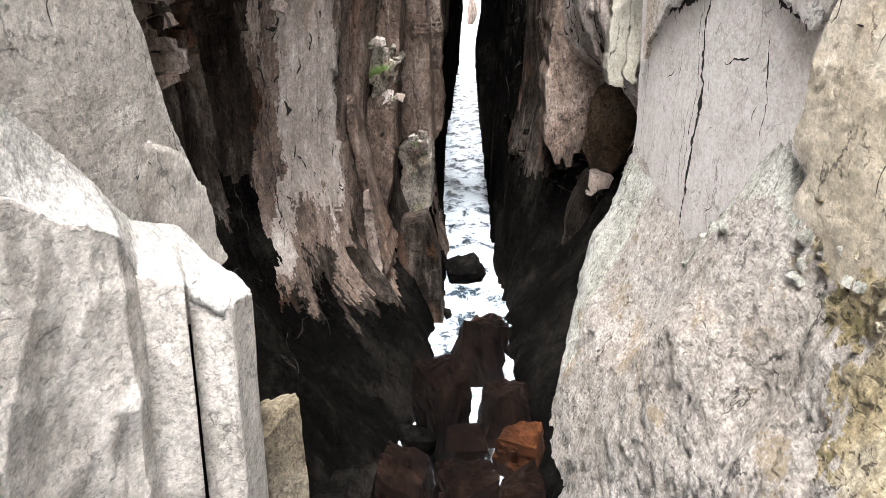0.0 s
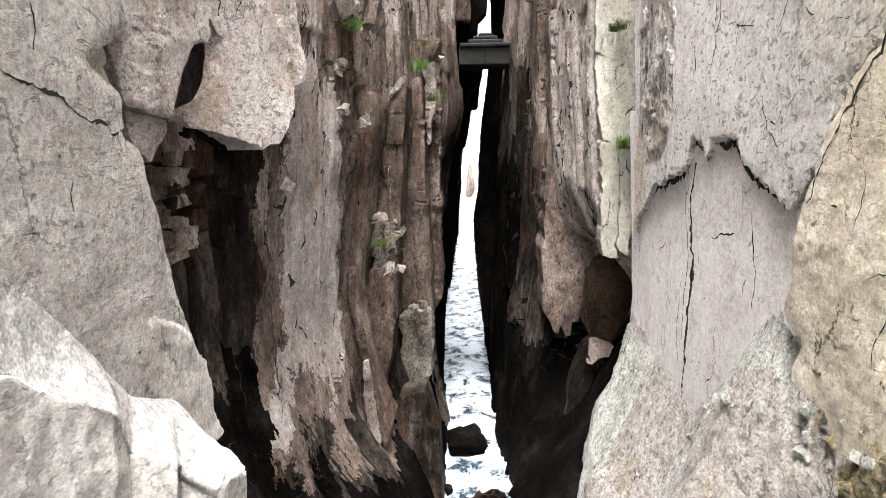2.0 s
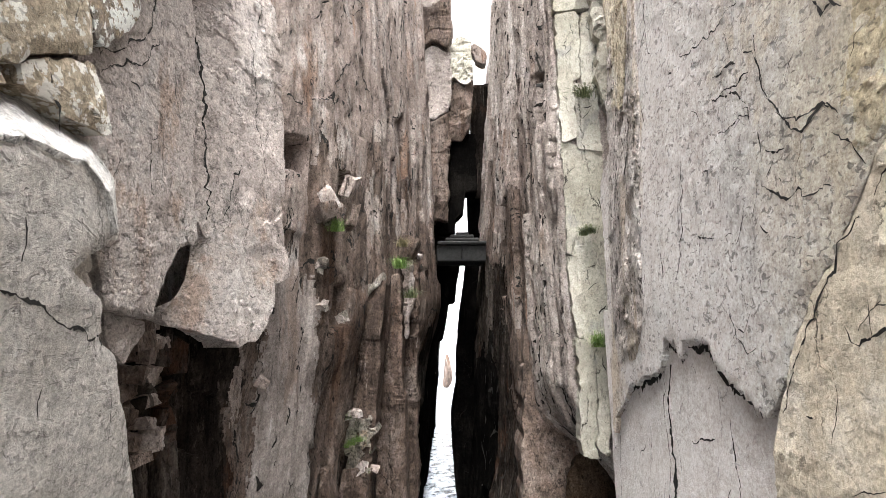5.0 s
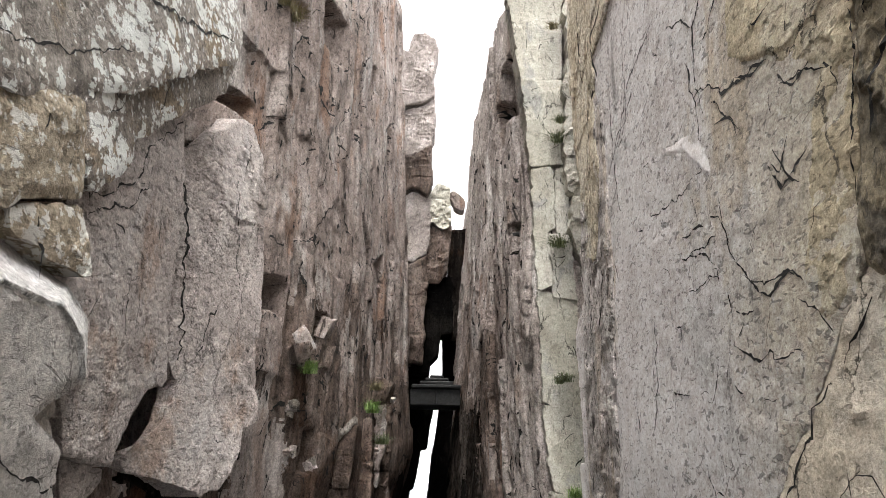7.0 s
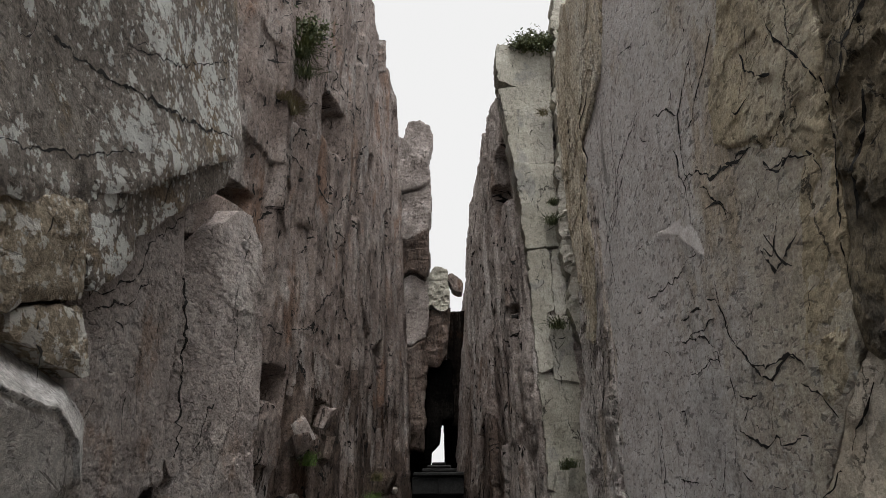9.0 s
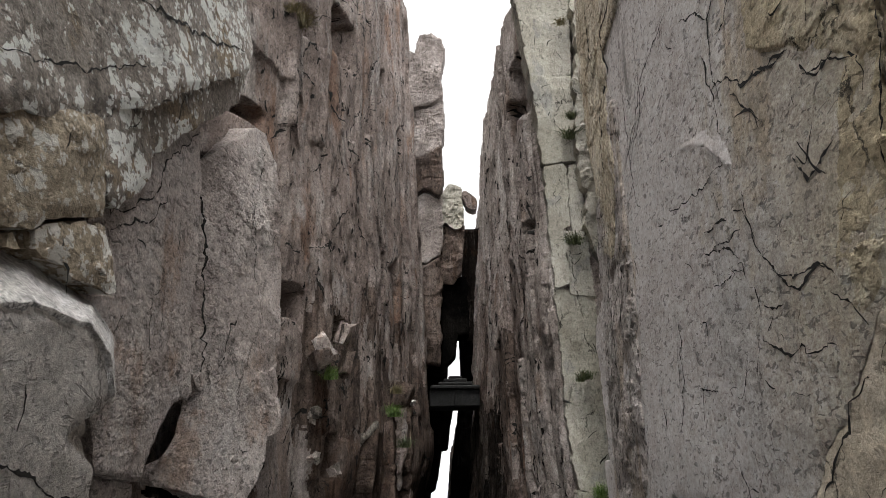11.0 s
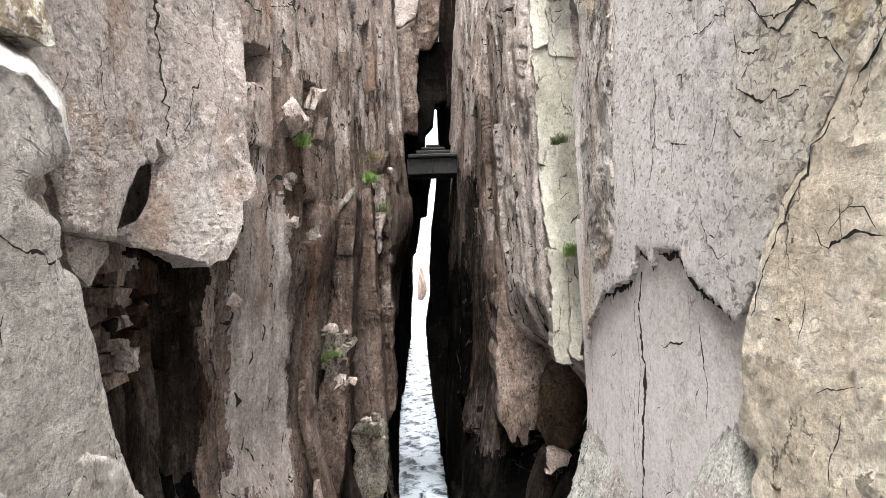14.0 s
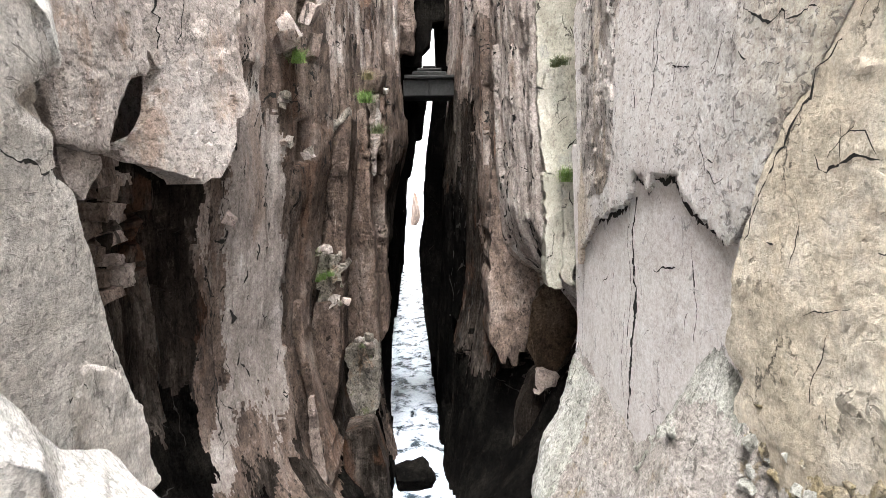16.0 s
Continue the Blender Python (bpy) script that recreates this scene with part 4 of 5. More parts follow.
slab("pale_facet", WL, ((5.77, 6.09), (6.13, 6.10), (6.37, 6.02), (6.66, 5.66), (6.91, 5.35), (7.09, 4.98), (7.32, 4.44), (6.94, 4.48), (6.35, 5.02), (5.76, 5.51), (5.66, 5.79)), 0.462, 0.5, ROCK_CHIP, left_cliff, 163, relief=0.04, jag=0.06, facet=0.04, cell=0.4, tilt=(0.11, 0.07), res=0.025)
slab("bleached_patch", WL, ((4.9, 7.75), (4.9, 8.4), (5.5, 8.5), (5.6, 7.7)), 0.34, 0.3, ROCK_SHELF, left_cliff, 164, relief=0.04, facet=0.04, cell=0.3, tilt=(0.2, -0.15), res=0.03)
sheet("bleached_cap", [(-2.65, 2.79, 8.62), (-2.65, 4.13, 8.93), (-2.65, 4.52, 8.94), (-2.65, 4.85, 8.96), (-2.65, 5.22, 8.80), (-2.65, 5.38, 8.50)], [(-3.20, 3.29, 9.09), (-3.20, 4.88, 9.52), (-3.20, 5.39, 9.42), (-3.20, 5.91, 9.40), (-3.20, 6.39, 9.22), (-3.20, 6.50, 8.83)], ROCK_PALE, left_cliff, 108, relief=0.04)


# ---------------------------------------------------------------- right wall: plates
slab("rock_plate", WR, ((11.96, 5.90), (11.85, 6.39), (11.23, 6.71), (10.82, 6.97), (10.01, 7.12), (9.19, 7.28), (8.99, 7.68), (8.58, 7.60), (8.31, 7.46), (8.15, 7.65), (7.38, 7.60), (7.12, 7.38), (6.60, 7.23), (6.24, 7.04), (6.05, 7.01), (5.83, 7.19), (5.53, 7.56), (5.15, 7.98), (4.44, 8.61), (4.16, 8.88), (3.75, 9.23), (3.94, 9.58), (3.63, 10.55), (3.65, 11.01), (3.08, 13.10), (8.73, 21.86), (9.85, 15.84), (10.79, 13.80), (10.49, 12.40), (11.05, 11.13), (12.61, 10.49), (12.29, 8.56)), 0.05, 0.6, ROCK_PINK, right_cliff, 121, bevel=0.006, relief=0.02, jag=0.04, saw=0.022, res=0.02, cells=150000, jseed=7, auto=260,
     dark_strips=(((6.18, 11.58), (5.77, 11.43), (5.51, 11.23), (5.22, 11.17), (4.81, 11.06), (4.67, 11.04)), ((4.55, 10.80), (4.37, 10.63), (4.14, 10.61), (3.92, 10.51)), ((5.72, 9.67), (5.46, 9.43), (5.09, 9.22), (4.85, 9.27), (4.63, 9.22)), ((7.28, 13.23), (8.37, 13.05), (9.03, 12.57), (9.6, 12.2)), ((5.54, 12.64), (6.07, 12.27), (6.13, 11.84), (6.02, 11.33)), ((4.91, 12.50), (5.42, 12.20), (5.87, 12.01)), ((6.81, 12.81), (6.41, 12.69), (6.12, 12.36)), ((4.88, 10.24), (4.71, 10.01), (4.50, 9.96), (4.33, 10.03))), strip_width=0.036, cracks=(((5.94, 10.38), (5.81, 10.05), (5.72, 9.67)), ((5.73, 11.02), (5.57, 10.99), (5.43, 10.89), (5.34, 10.70)), ((6.84, 10.26), (6.55, 10.26), (6.24, 10.20)), ((6.77, 10.03), (6.24, 10.01), (5.99, 10.02)), ((8.11, 9.34), (8.18, 8.82)), ((7.72, 14.49), (7.12, 14.15), (7.26, 14.04)), ((5.51, 11.23), (5.22, 11.17), (4.81, 11.06), (4.67, 11.04)), ((4.55, 10.80), (4.37, 10.63), (4.14, 10.61), (3.92, 10.51)), ((5.48, 9.51), (5.18, 9.31), (4.89, 9.34), (4.70, 9.28)), ((5.90, 8.99), (5.50, 8.83), (5.06, 8.72), (4.74, 8.71)),
             ((4.70, 9.12), (4.51, 8.98), (4.42, 8.79)), ((6.07, 10.24), (5.76, 10.00), (5.71, 9.74)), ((6.33, 12.08), (6.18, 11.40), (6.12, 11.00)), ((5.75, 9.23), (5.42, 9.13)), ((4.52, 10.26), (4.75, 10.05), (4.85, 10.19)),
             ((9.37, 14.12), (9.33, 12.66), (9.18, 11.87), (9.96, 11.37), (10.38, 10.25)), ((7.97, 9.72), (8.08, 8.82), (8.30, 8.33)), ((8.52, 14.13), (8.54, 12.69), (9.27, 12.18)), ((7.60, 8.77), (7.02, 8.64)), ((5.99, 8.64), (5.80, 8.53)), ((8.22, 12.85), (8.88, 12.52), (9.40, 12.33)), ((5.80, 11.28), (5.41, 10.90), (5.33, 10.75)), ((4.74, 10.25), (4.66, 10.05), (4.49, 9.89)), ((6.93, 10.03), (6.32, 9.93), (6.08, 9.78)), ((6.76, 9.69), (5.98, 9.64)), ((7.92, 10.89), (6.93, 10.73), (6.11, 10.75)), ((10.31, 12.35), (10.07, 10.87), (9.95, 9.83))))
slab("rock_plate", WR, ((5.55, 7.53), (5.17, 7.96), (4.55, 8.49), (4.13, 8.87), (3.73, 9.22), (3.25, 9.63), (2.81, 9.07), (2.37, 5.15), (4.83, 2.57), (5.57, 4.86), (5.48, 5.28), (5.82, 5.53), (5.72, 5.95), (6.08, 6.14), (5.93, 6.47), (5.94, 6.76), (5.81, 7.03)), 0.045, 0.6, ROCK_TAN, right_cliff, 122, bevel=0.006, dark_strips=(((5.71, 7.10), (5.46, 7.51), (5.09, 7.93), (4.74, 8.25), (4.46, 8.49)),), strip_width=0.035, relief=0.03, cells=120000, jseed=7, spall=0.015,
     cracks=(((4.79, 7.75), (4.62, 7.63), (4.29, 7.73), (4.10, 7.70)), ((4.30, 8.59), (4.10, 8.72), (3.87, 8.86))))
slab("rock_plate", WR, ((3.02, 12.09), (3.42, 11.26), (3.58, 10.89), (3.60, 10.46), (3.71, 10.01), (3.82, 9.54), (3.88, 9.14), (3.75, 9.0), (3.18, 9.16), (2.70, 8.39), (1.25, 10.27), (2.0, 12.5)), 0.03, 0.7, ROCK_SHADY, right_cliff, 123, relief=0.06, jag=0.03, spall=0.04, cells=140000, res=0.03,
     dark_strips=(((2.9, 11.2), (3.1, 10.9), (3.3, 10.85), (3.55, 10.55)), ((3.2, 10.5), (3.45, 10.2), (3.66, 9.85))), strip_width=0.05)
slab("ochre_plate", WR, ((4.53, 13.15), (4.79, 12.51), (5.30, 12.00), (5.34, 11.51), (4.59, 10.97), (4.04, 10.56), (4.30, 10.02), (4.62, 9.21), (4.46, 8.79), (4.17, 8.91), (3.90, 9.32), (3.74, 10.01), (3.60, 10.79), (3.52, 11.29), (3.27, 11.67)), 0.062, 0.16, ROCK_OLIVE, right_cliff, 166, relief=0.03, jag=0.05, bevel=0.012, spall=0.015, res=0.022, cells=120000, auto=30,
     dark_strips=(((4.06, 11.80), (3.88, 11.35), (3.67, 10.92)), ((3.60, 10.91), (3.66, 10.48), (3.76, 10.02), (3.87, 9.55)), ((4.6, 11.9), (4.35, 11.45), (4.2, 11.35))), strip_width=0.03)
slab("pale_facet", WR, ((7.43, 11.53), (6.06, 11.19), (5.97, 10.58), (6.58, 11.09)), 0.068, 0.14, ROCK_SCAR, right_cliff, 167, relief=0.02, jag=0.02, bevel=0.01, res=0.025, tilt=(0.02, -0.03), auto=0)
# Wide strips: painted overhang shade under the arch, and one upright crack.
slab("scar_face", WR, ((13.03, 8.22), (6.02, 7.88), (5.53, 6.46), (5.21, 5.48), (5.26, 4.78), (16.42, -1.22), (15.33, 1.36), (14.27, 2.52), (12.67, 3.62), (12.44, 5.03)), -0.035, 0.5, ROCK_SCAR, right_cliff, 126, dark_strips=(((12.19, 6.13), (11.81, 6.56), (11.28, 6.80), (10.85, 6.95), (10.14, 7.05), (9.37, 7.19), (9.14, 7.59), (8.78, 7.53), (8.50, 7.39), (8.31, 7.57)), ((8.33, 7.59), (7.52, 7.54), (7.25, 7.31), (6.72, 7.16), (6.33, 6.97)), ((8.97, 7.39), (9.16, 6.74), (8.97, 6.04), (9.14, 5.11), (9.17, 4.18))), strip_width=0.11, relief=0.015, bevel=0.004, streak=0.8,
     cracks=(((11.86, 6.49), (11.95, 5.52), (11.98, 4.34)), ((7.14, 6.93), (6.94, 6.39), (6.95, 5.94)), ((9.20, 7.46), (9.36, 6.72), (9.17, 6.15), (9.33, 5.37), (9.39, 4.73)), ((8.31, 6.52), (7.93, 6.60), (7.58, 6.63)), ((9.40, 5.96), (9.57, 5.15), (9.37, 4.58))))
slab("rock_strip", WR, ((11.75, 7.7), (11.72, 9.4), (11.7, 11.5), (11.35, 13.0), (10.5, 14.2), (9.6, 13.4), (9.75, 12), (9.6, 10.8), (9.8, 9.1), (9.95, 7.9), (10.4, 7.35), (11.2, 7.2)), 0.075, 0.5, ROCK_STRIP, right_cliff, 161, jag=0.06, relief=0.06, spall=0.05, streak=1.0, res=0.03, upright=0.95, auto=60, dark_strips=(((9.9, 12.10), (10.22, 11.44), (10.3, 10.5), (10.6, 9.6)), ((11.0, 11.9), (11.1, 10.8), (10.95, 9.9), (11.1, 8.9))), strip_width=0.045)
slab("ochre_plate", ("y", 13.1, 1), ((2.97, 21.09), (3.64, 21.13), (3.44, 18.41), (3.18, 16.15), (2.98, 13.86), (3.10, 12.18), (2.97, 11.72), (2.74, 12.63), (2.68, 14.10), (2.82, 18.38)), 0.0, 0.7, ROCK_CREAM, right_cliff, 124, jag=0.09, spall=0.06)
slab("rock_tongue", ("y", 15.6, 1), ((2.49, 5.26), (2.36, 4.75), (2.17, 3.99), (2.13, 3.62), (2.02, 3.82), (1.90, 3.42), (1.75, 3.73), (1.66, 3.46), (1.51, 3.9), (1.42, 4.0), (1.38, 4.8), (1.40, 6.0), (1.5, 7.4), (1.62, 9.0), (2.3, 9.2), (2.55, 6.39)), 0.0, 1.6, ROCK_UMBER, right_cliff, 125, relief=0.1, jag=0.05, streak=0.8, tilt=(0.0, -0.2), upright=0.95)
slab("rusty_facet", ("y", 15.2, 1), ((2.72, 5.47), (3.03, 5.10), (3.32, 4.65), (3.31, 3.96), (3.24, 3.11), (2.77, 3.33), (2.40, 3.45), (2.17, 3.96), (2.30, 4.85)), 0.0, 1.2, ROCK_RUSTY, right_cliff, 127, jag=0.012, saw=0.01, facet=0.06, cell=0.9, relief=0.03)
# Lower facet: the shade of the recess is in its dark colour.
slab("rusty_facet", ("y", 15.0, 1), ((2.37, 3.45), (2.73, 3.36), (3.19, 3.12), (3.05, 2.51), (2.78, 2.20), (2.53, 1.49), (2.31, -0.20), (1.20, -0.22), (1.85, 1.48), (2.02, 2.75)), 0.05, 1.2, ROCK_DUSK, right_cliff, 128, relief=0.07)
slab("pale_ledge", ("y", 14.9, 1), ((2.35, 3.44), (2.47, 3.49), (2.81, 3.35), (3.17, 3.20), (3.10, 3.05), (2.60, 3.14), (2.24, 2.91)), 0.12, 0.4, ROCK_BROWN, right_cliff, 129, tilt=(0, -0.4))

slab("ochre_band", WR, ((11.94, 17.61), (10.68, 18.22), (7.84, 16.14), (8.65, 14.94), (9.57, 14.66), (10.17, 14.62), (10.07, 13.06), (9.99, 12.33), (10.73, 11.23), (11.33, 11.42), (11.44, 12.65), (11.83, 13.97), (12.06, 15.35)), 0.09, 0.4, ROCK_BAND, right_cliff, 165, jag=0.05, relief=0.03, spall=0.03, res=0.03, upright=0.9, dark_strips=(((8.93, 15.21), (10.22, 15.01), (9.88, 14.13), (10.69, 13.86), (10.62, 12.57)), ((10.9, 16.8), (11.1, 15.6), (10.9, 14.6))), strip_width=0.07)

# apron: the battered lower face that leans out under the plates
def apron_at(y, z):
    crease = np.interp(y, (2.0, 3.0, 4.5, 5.0, 6.4, 6.85, 7.3, 8.0, 8.8, 10.0, 11.0, 12.3), (6.2, 6.1, 5.95, 5.75, 6.1, 5.9, 5.4, 4.8, 4.3, 4.35, 4.6, 4.75)) + 0.18 * fnoise(y, z * 0, 2.2, 1.0, 211, 5, 0.65)
    d = crease - z
    lean = np.where(d > 0, np.interp(d, (0, 0.4, 1.4, 1.95, 3.2, 3.95, 4.85, 6.2, 9), (0, 0.09, 0.36, 0.62, 0.86, 0.93, 1.12, 1.24, 1.4)), 0.25 * d)
    lean = lean * np.interp(y, (3, 6, 8, 9, 10.5, 12.3), (1.0, 1.2, 1.5, 1.6, 1.5, 1.0))
    on = np.clip(d / 0.5, 0, 1)
    rough = 0.09 * fnoise(y, z, 0.8, 0.7, 212, 6, 0.58) + 0.045 * facets(y, z, 213, 0.55) + 0.035 * spalls(y * 1.2, z * 2.2, 214) + 0.012 * fnoise(y, z, 9, 9, 215, 3)
    return 2.71 - lean - on * (rough + 0.02)


AY, AZ = np.meshgrid(np.concatenate([np.linspace(1.6, 3.9, 60), np.linspace(3.92, 12.35, 330)]), np.linspace(-1.0, 6.5, 260), indexing="ij")
edge = 0.07 * fnoise(AY, AZ, 0.2, 1.1, 216, 5, 0.65) * (AY > 12.2)
AX = apron_at(AY, AZ)
na, nz = AX.shape
verts = np.stack([AX, AY + edge, AZ], -1).reshape(-1, 3).tolist()
faces = [(a * nz + b, a * nz + b + 1, (a + 1) * nz + b + 1, (a + 1) * nz + b) for a in range(na - 1) for b in range(nz - 1)]
cy, cz = AY[:-1, :-1].ravel(), AZ[:-1, :-1].ravel()
n1, n2 = fnoise(cy, cz, 0.9, 0.7, 217, 6, 0.7), fnoise(cy, cz, 0.5, 0.5, 218, 6, 0.7)
tint = np.zeros(len(faces), int)
tint[(cy > 10.9 + 1.8 * n1) & (cz < 4.4)] = 1
tint[(cy > 5.6) & (cy < 8.2 + n1) & (cz > np.interp(cy, (5.6, 6.4, 8.2), (5.2, 5.4, 4.4)) + 0.8 * n1)] = 1
tint[(cy < 5.3 + 1.6 * n2) & (cz > 4.9 + 1.2 * n1)] = 2
tint = tint.tolist()
back = len(verts)
verts += [(3.2, 12.35, float(z)) for z in AZ[0]]
faces += [((na - 1) * nz + b, (na - 1) * nz + b + 1, back + b + 1, back + b) for b in range(nz - 1)]
mesh_object("apron", verts, faces, [ROCK_APRON, ROCK_APRON_EDGE, ROCK_MOSSY], right_cliff, indices=tint + [1] * (nz - 1), smooth=True)

# rubble lying along the crease of the apron
rng = np.random.default_rng(88)
for k in range(44):
    y = rng.uniform(3.9, 5.5) if k < 30 else rng.uniform(6.0, 8.6)
    z = rng.uniform(5.1, 5.8) if k < 30 else np.interp(y, (6, 6.6, 7.3, 8.6), (5.8, 5.5, 5.0, 4.0)) + rng.uniform(-0.35, 0.1)
    r = rng.uniform(0.025, 0.075)
    bit = block("rubble_stone", (r, r * rng.uniform(0.8, 1.6), r * rng.uniform(0.6, 1.1)), (ROCK_MOSSY, ROCK_APRON_EDGE)[k > 18], 700 + k, 0.22, 0.08, 0.25)
    bit.matrix_world = pose(float(apron_at(np.array([y]), np.array([z]))[0]) + 0.5 * r, y, z - r * 0.8, rng.uniform(-35, 35), rng.uniform(-35, 35), rng.uniform(0, 90))
    bit.parent = right_cliff

# cream vein: a stack of cracked blocks facing the open end of the cleft
rng = np.random.default_rng(5)
zc = 5.6
while zc < 19.0:
    h = min(rng.uniform(0.8, 2.4), 19.4 - zc)
    x0, x2 = np.interp((zc, zc + h), (6.4, 8.1, 10.2, 12.4, 13.9, 16.2, 18.5), (2.33, 2.22, 2.04, 2.03, 1.97, 1.80, 1.52))
    x1, x3 = np.interp((zc, zc + h), (6, 9.15, 10.7, 12.1, 13.85, 16.2, 18.8), (2.82, 2.90, 2.92, 2.80, 2.71, 2.71, 2.84))
    f = rng.uniform(0.35, 0.65)
    spans = ((0.0, 1.0),) if rng.random() < 0.4 or zc > 13 else ((0.0, f - 0.008), (f + 0.008, 1.0))
    for p, q in spans:
        k = rng.uniform(-0.18, 0.18, 4)
        a, b, c, d = x0 + (x1 - x0) * p, x0 + (x1 - x0) * q, x2 + (x3 - x2) * q, x2 + (x3 - x2) * p
        slab("cream_block", ("y", 13.4, 1), ((a, zc + k[0]), (b, zc + k[1]), (c, zc + h + k[1] * 0.5), (d, zc + h + k[0] * 0.5)), rng.uniform(-0.03, 0.03), 0.6, ROCK_CREAM, right_cliff, int(200 + zc * 10), relief=0.02, jag=0.035, saw=0.008, bevel=0.006, res=0.03, facet=0.05, cell=0.5, auto=12,
             tilt=(rng.uniform(-0.1, 0.1), rng.uniform(-0.04, 0.04)))
    zc += h - 0.04

# ---------------------------------------------------------------- the far end of the cleft
slab("wedged_block", ("y", 21.2, 1), ((-0.23, 16.57), (0.07, 17.03), (0.50, 16.89), (0.55, 15.72), (0.30, 15.45), (-0.05, 15.7), (-0.30, 15.5)), 0.0, 1.0, ROCK_CREAM, left_cliff, 131, facet=0.12, cell=0.4, spall=0.08, jag=0.06)
slab("wedged_block", ("y", 21.2, 1), ((-0.30, 15.48), (-0.05, 15.66), (0.30, 15.42), (0.55, 15.66), (0.51, 14.77), (0.43, 14.21), (0.15, 13.66), (-0.26, 13.65), (-0.32, 14.75)), 0.02, 1.0, ROCK_UMBER, left_cliff, 148, facet=0.15, cell=0.4, spall=0.08, jag=0.06)
# Black wedged block: slot shade is put into its colour.
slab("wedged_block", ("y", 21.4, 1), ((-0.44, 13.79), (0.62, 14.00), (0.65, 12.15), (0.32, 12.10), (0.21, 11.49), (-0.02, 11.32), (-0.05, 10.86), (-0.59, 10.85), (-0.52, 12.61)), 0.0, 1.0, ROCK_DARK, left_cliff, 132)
slab("chockstone", ("y", 21.6, 1), ((0.49, 16.75), (0.62, 16.96), (0.85, 16.86), (1.03, 16.63), (1.00, 16.27), (0.67, 16.38)), 0.0, 0.5, ROCK_BROWN, left_cliff, 133)
slab("pillar_block", ("y", 20.9, 1), ((-1.34, 19.6), (-1.40, 20.82), (-1.26, 21.9), (-1.05, 21.75), (-0.86, 22.42), (-0.45, 22.56), (-0.10, 22.3), (0.04, 21.9), (-0.14, 20.86), (-0.11, 20.1), (-0.6, 19.8)), 0.0, 0.9, ROCK_PILLAR, left_cliff, 134, facet=0.10, cell=0.55, spall=0.035, jag=0.05, res=0.03)
slab("pillar_block", ("y", 20.9, 1), ((-1.34, 19.55), (-0.6, 19.73), (-0.09, 20.02), (-0.05, 18.9), (-0.13, 18.3), (-0.8, 17.9), (-1.29, 17.98)), -0.10, 0.9, ROCK_PILLAR, left_cliff, 135, facet=0.11, cell=0.5, spall=0.035, jag=0.045, res=0.03)
slab("pillar_block", ("y", 20.9, 1), ((-1.32, 17.90), (-0.8, 17.8), (-0.12, 18.2), (-0.09, 17.3), (-0.17, 16.51), (-0.7, 16.75), (-1.27, 16.35)), 0.05, 0.9, ROCK_UMBER, left_cliff, 136, facet=0.11, cell=0.5, spall=0.035, jag=0.045, res=0.03)
slab("pillar_block", ("y", 20.9, 1), ((-1.26, 16.28), (-0.7, 16.66), (-0.15, 16.43), (-0.12, 15.2), (-0.22, 14.6), (-0.7, 14.3), (-1.24, 14.5)), -0.06, 0.9, ROCK_PILLAR, left_cliff, 137, facet=0.10, cell=0.6, spall=0.035, jag=0.045, res=0.03)
slab("pillar_block", ("y", 20.9, 1), ((-1.24, 14.42), (-0.7, 14.22), (-0.20, 14.5), (-0.18, 13.2), (-0.26, 11.15), (-1.22, 11.13)), -0.02, 0.9, ROCK_UMBER, left_cliff, 149, facet=0.10, cell=0.6, spall=0.035, jag=0.045, res=0.03)
# Slot blocks: near-black colour carries the shade of the narrow slot.
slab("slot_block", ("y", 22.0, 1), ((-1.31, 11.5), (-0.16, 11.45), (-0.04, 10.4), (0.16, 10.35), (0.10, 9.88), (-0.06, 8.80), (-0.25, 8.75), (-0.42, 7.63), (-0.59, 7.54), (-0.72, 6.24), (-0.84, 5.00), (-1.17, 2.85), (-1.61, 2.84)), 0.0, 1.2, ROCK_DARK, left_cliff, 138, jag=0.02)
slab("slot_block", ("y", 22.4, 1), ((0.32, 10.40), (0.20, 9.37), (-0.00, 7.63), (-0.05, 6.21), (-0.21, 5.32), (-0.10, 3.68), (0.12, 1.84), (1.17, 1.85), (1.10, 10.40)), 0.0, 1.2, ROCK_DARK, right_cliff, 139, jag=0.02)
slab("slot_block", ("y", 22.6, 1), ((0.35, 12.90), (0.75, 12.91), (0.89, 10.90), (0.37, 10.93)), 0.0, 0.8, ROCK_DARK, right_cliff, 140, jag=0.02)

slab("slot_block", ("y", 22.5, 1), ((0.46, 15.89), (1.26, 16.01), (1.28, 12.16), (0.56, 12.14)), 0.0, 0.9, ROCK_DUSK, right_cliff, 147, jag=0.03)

# ---------------------------------------------------------------- ledges on the left wall
slab("pale_ledge", ("y", 14.90, 1), ((-2.31, 5.98), (-2.15, 6.08), (-1.74, 6.06), (-1.72, 5.69), (-1.86, 4.96), (-2.30, 4.91), (-2.38, 5.45)), 0.00, 0.90, ROCK_LEDGE, left_cliff, 143, jag=0.07, saw=0.012, relief=0.1, spall=0.14, res=0.025, facet=0.05, cell=0.3)
slab("rock_column", ("y", 14.85, 1), ((-2.36, 4.99), (-1.82, 5.09), (-1.79, 3.98), (-1.93, 2.97), (-2.17, 2.20), (-2.43, 2.97), (-2.53, 3.98)), 0.00, 0.90, ROCK_FIN, left_cliff, 146, jag=0.03, relief=0.05, spall=0.05, upright=0.95, res=0.03, tilt=(0.3, 0.0))
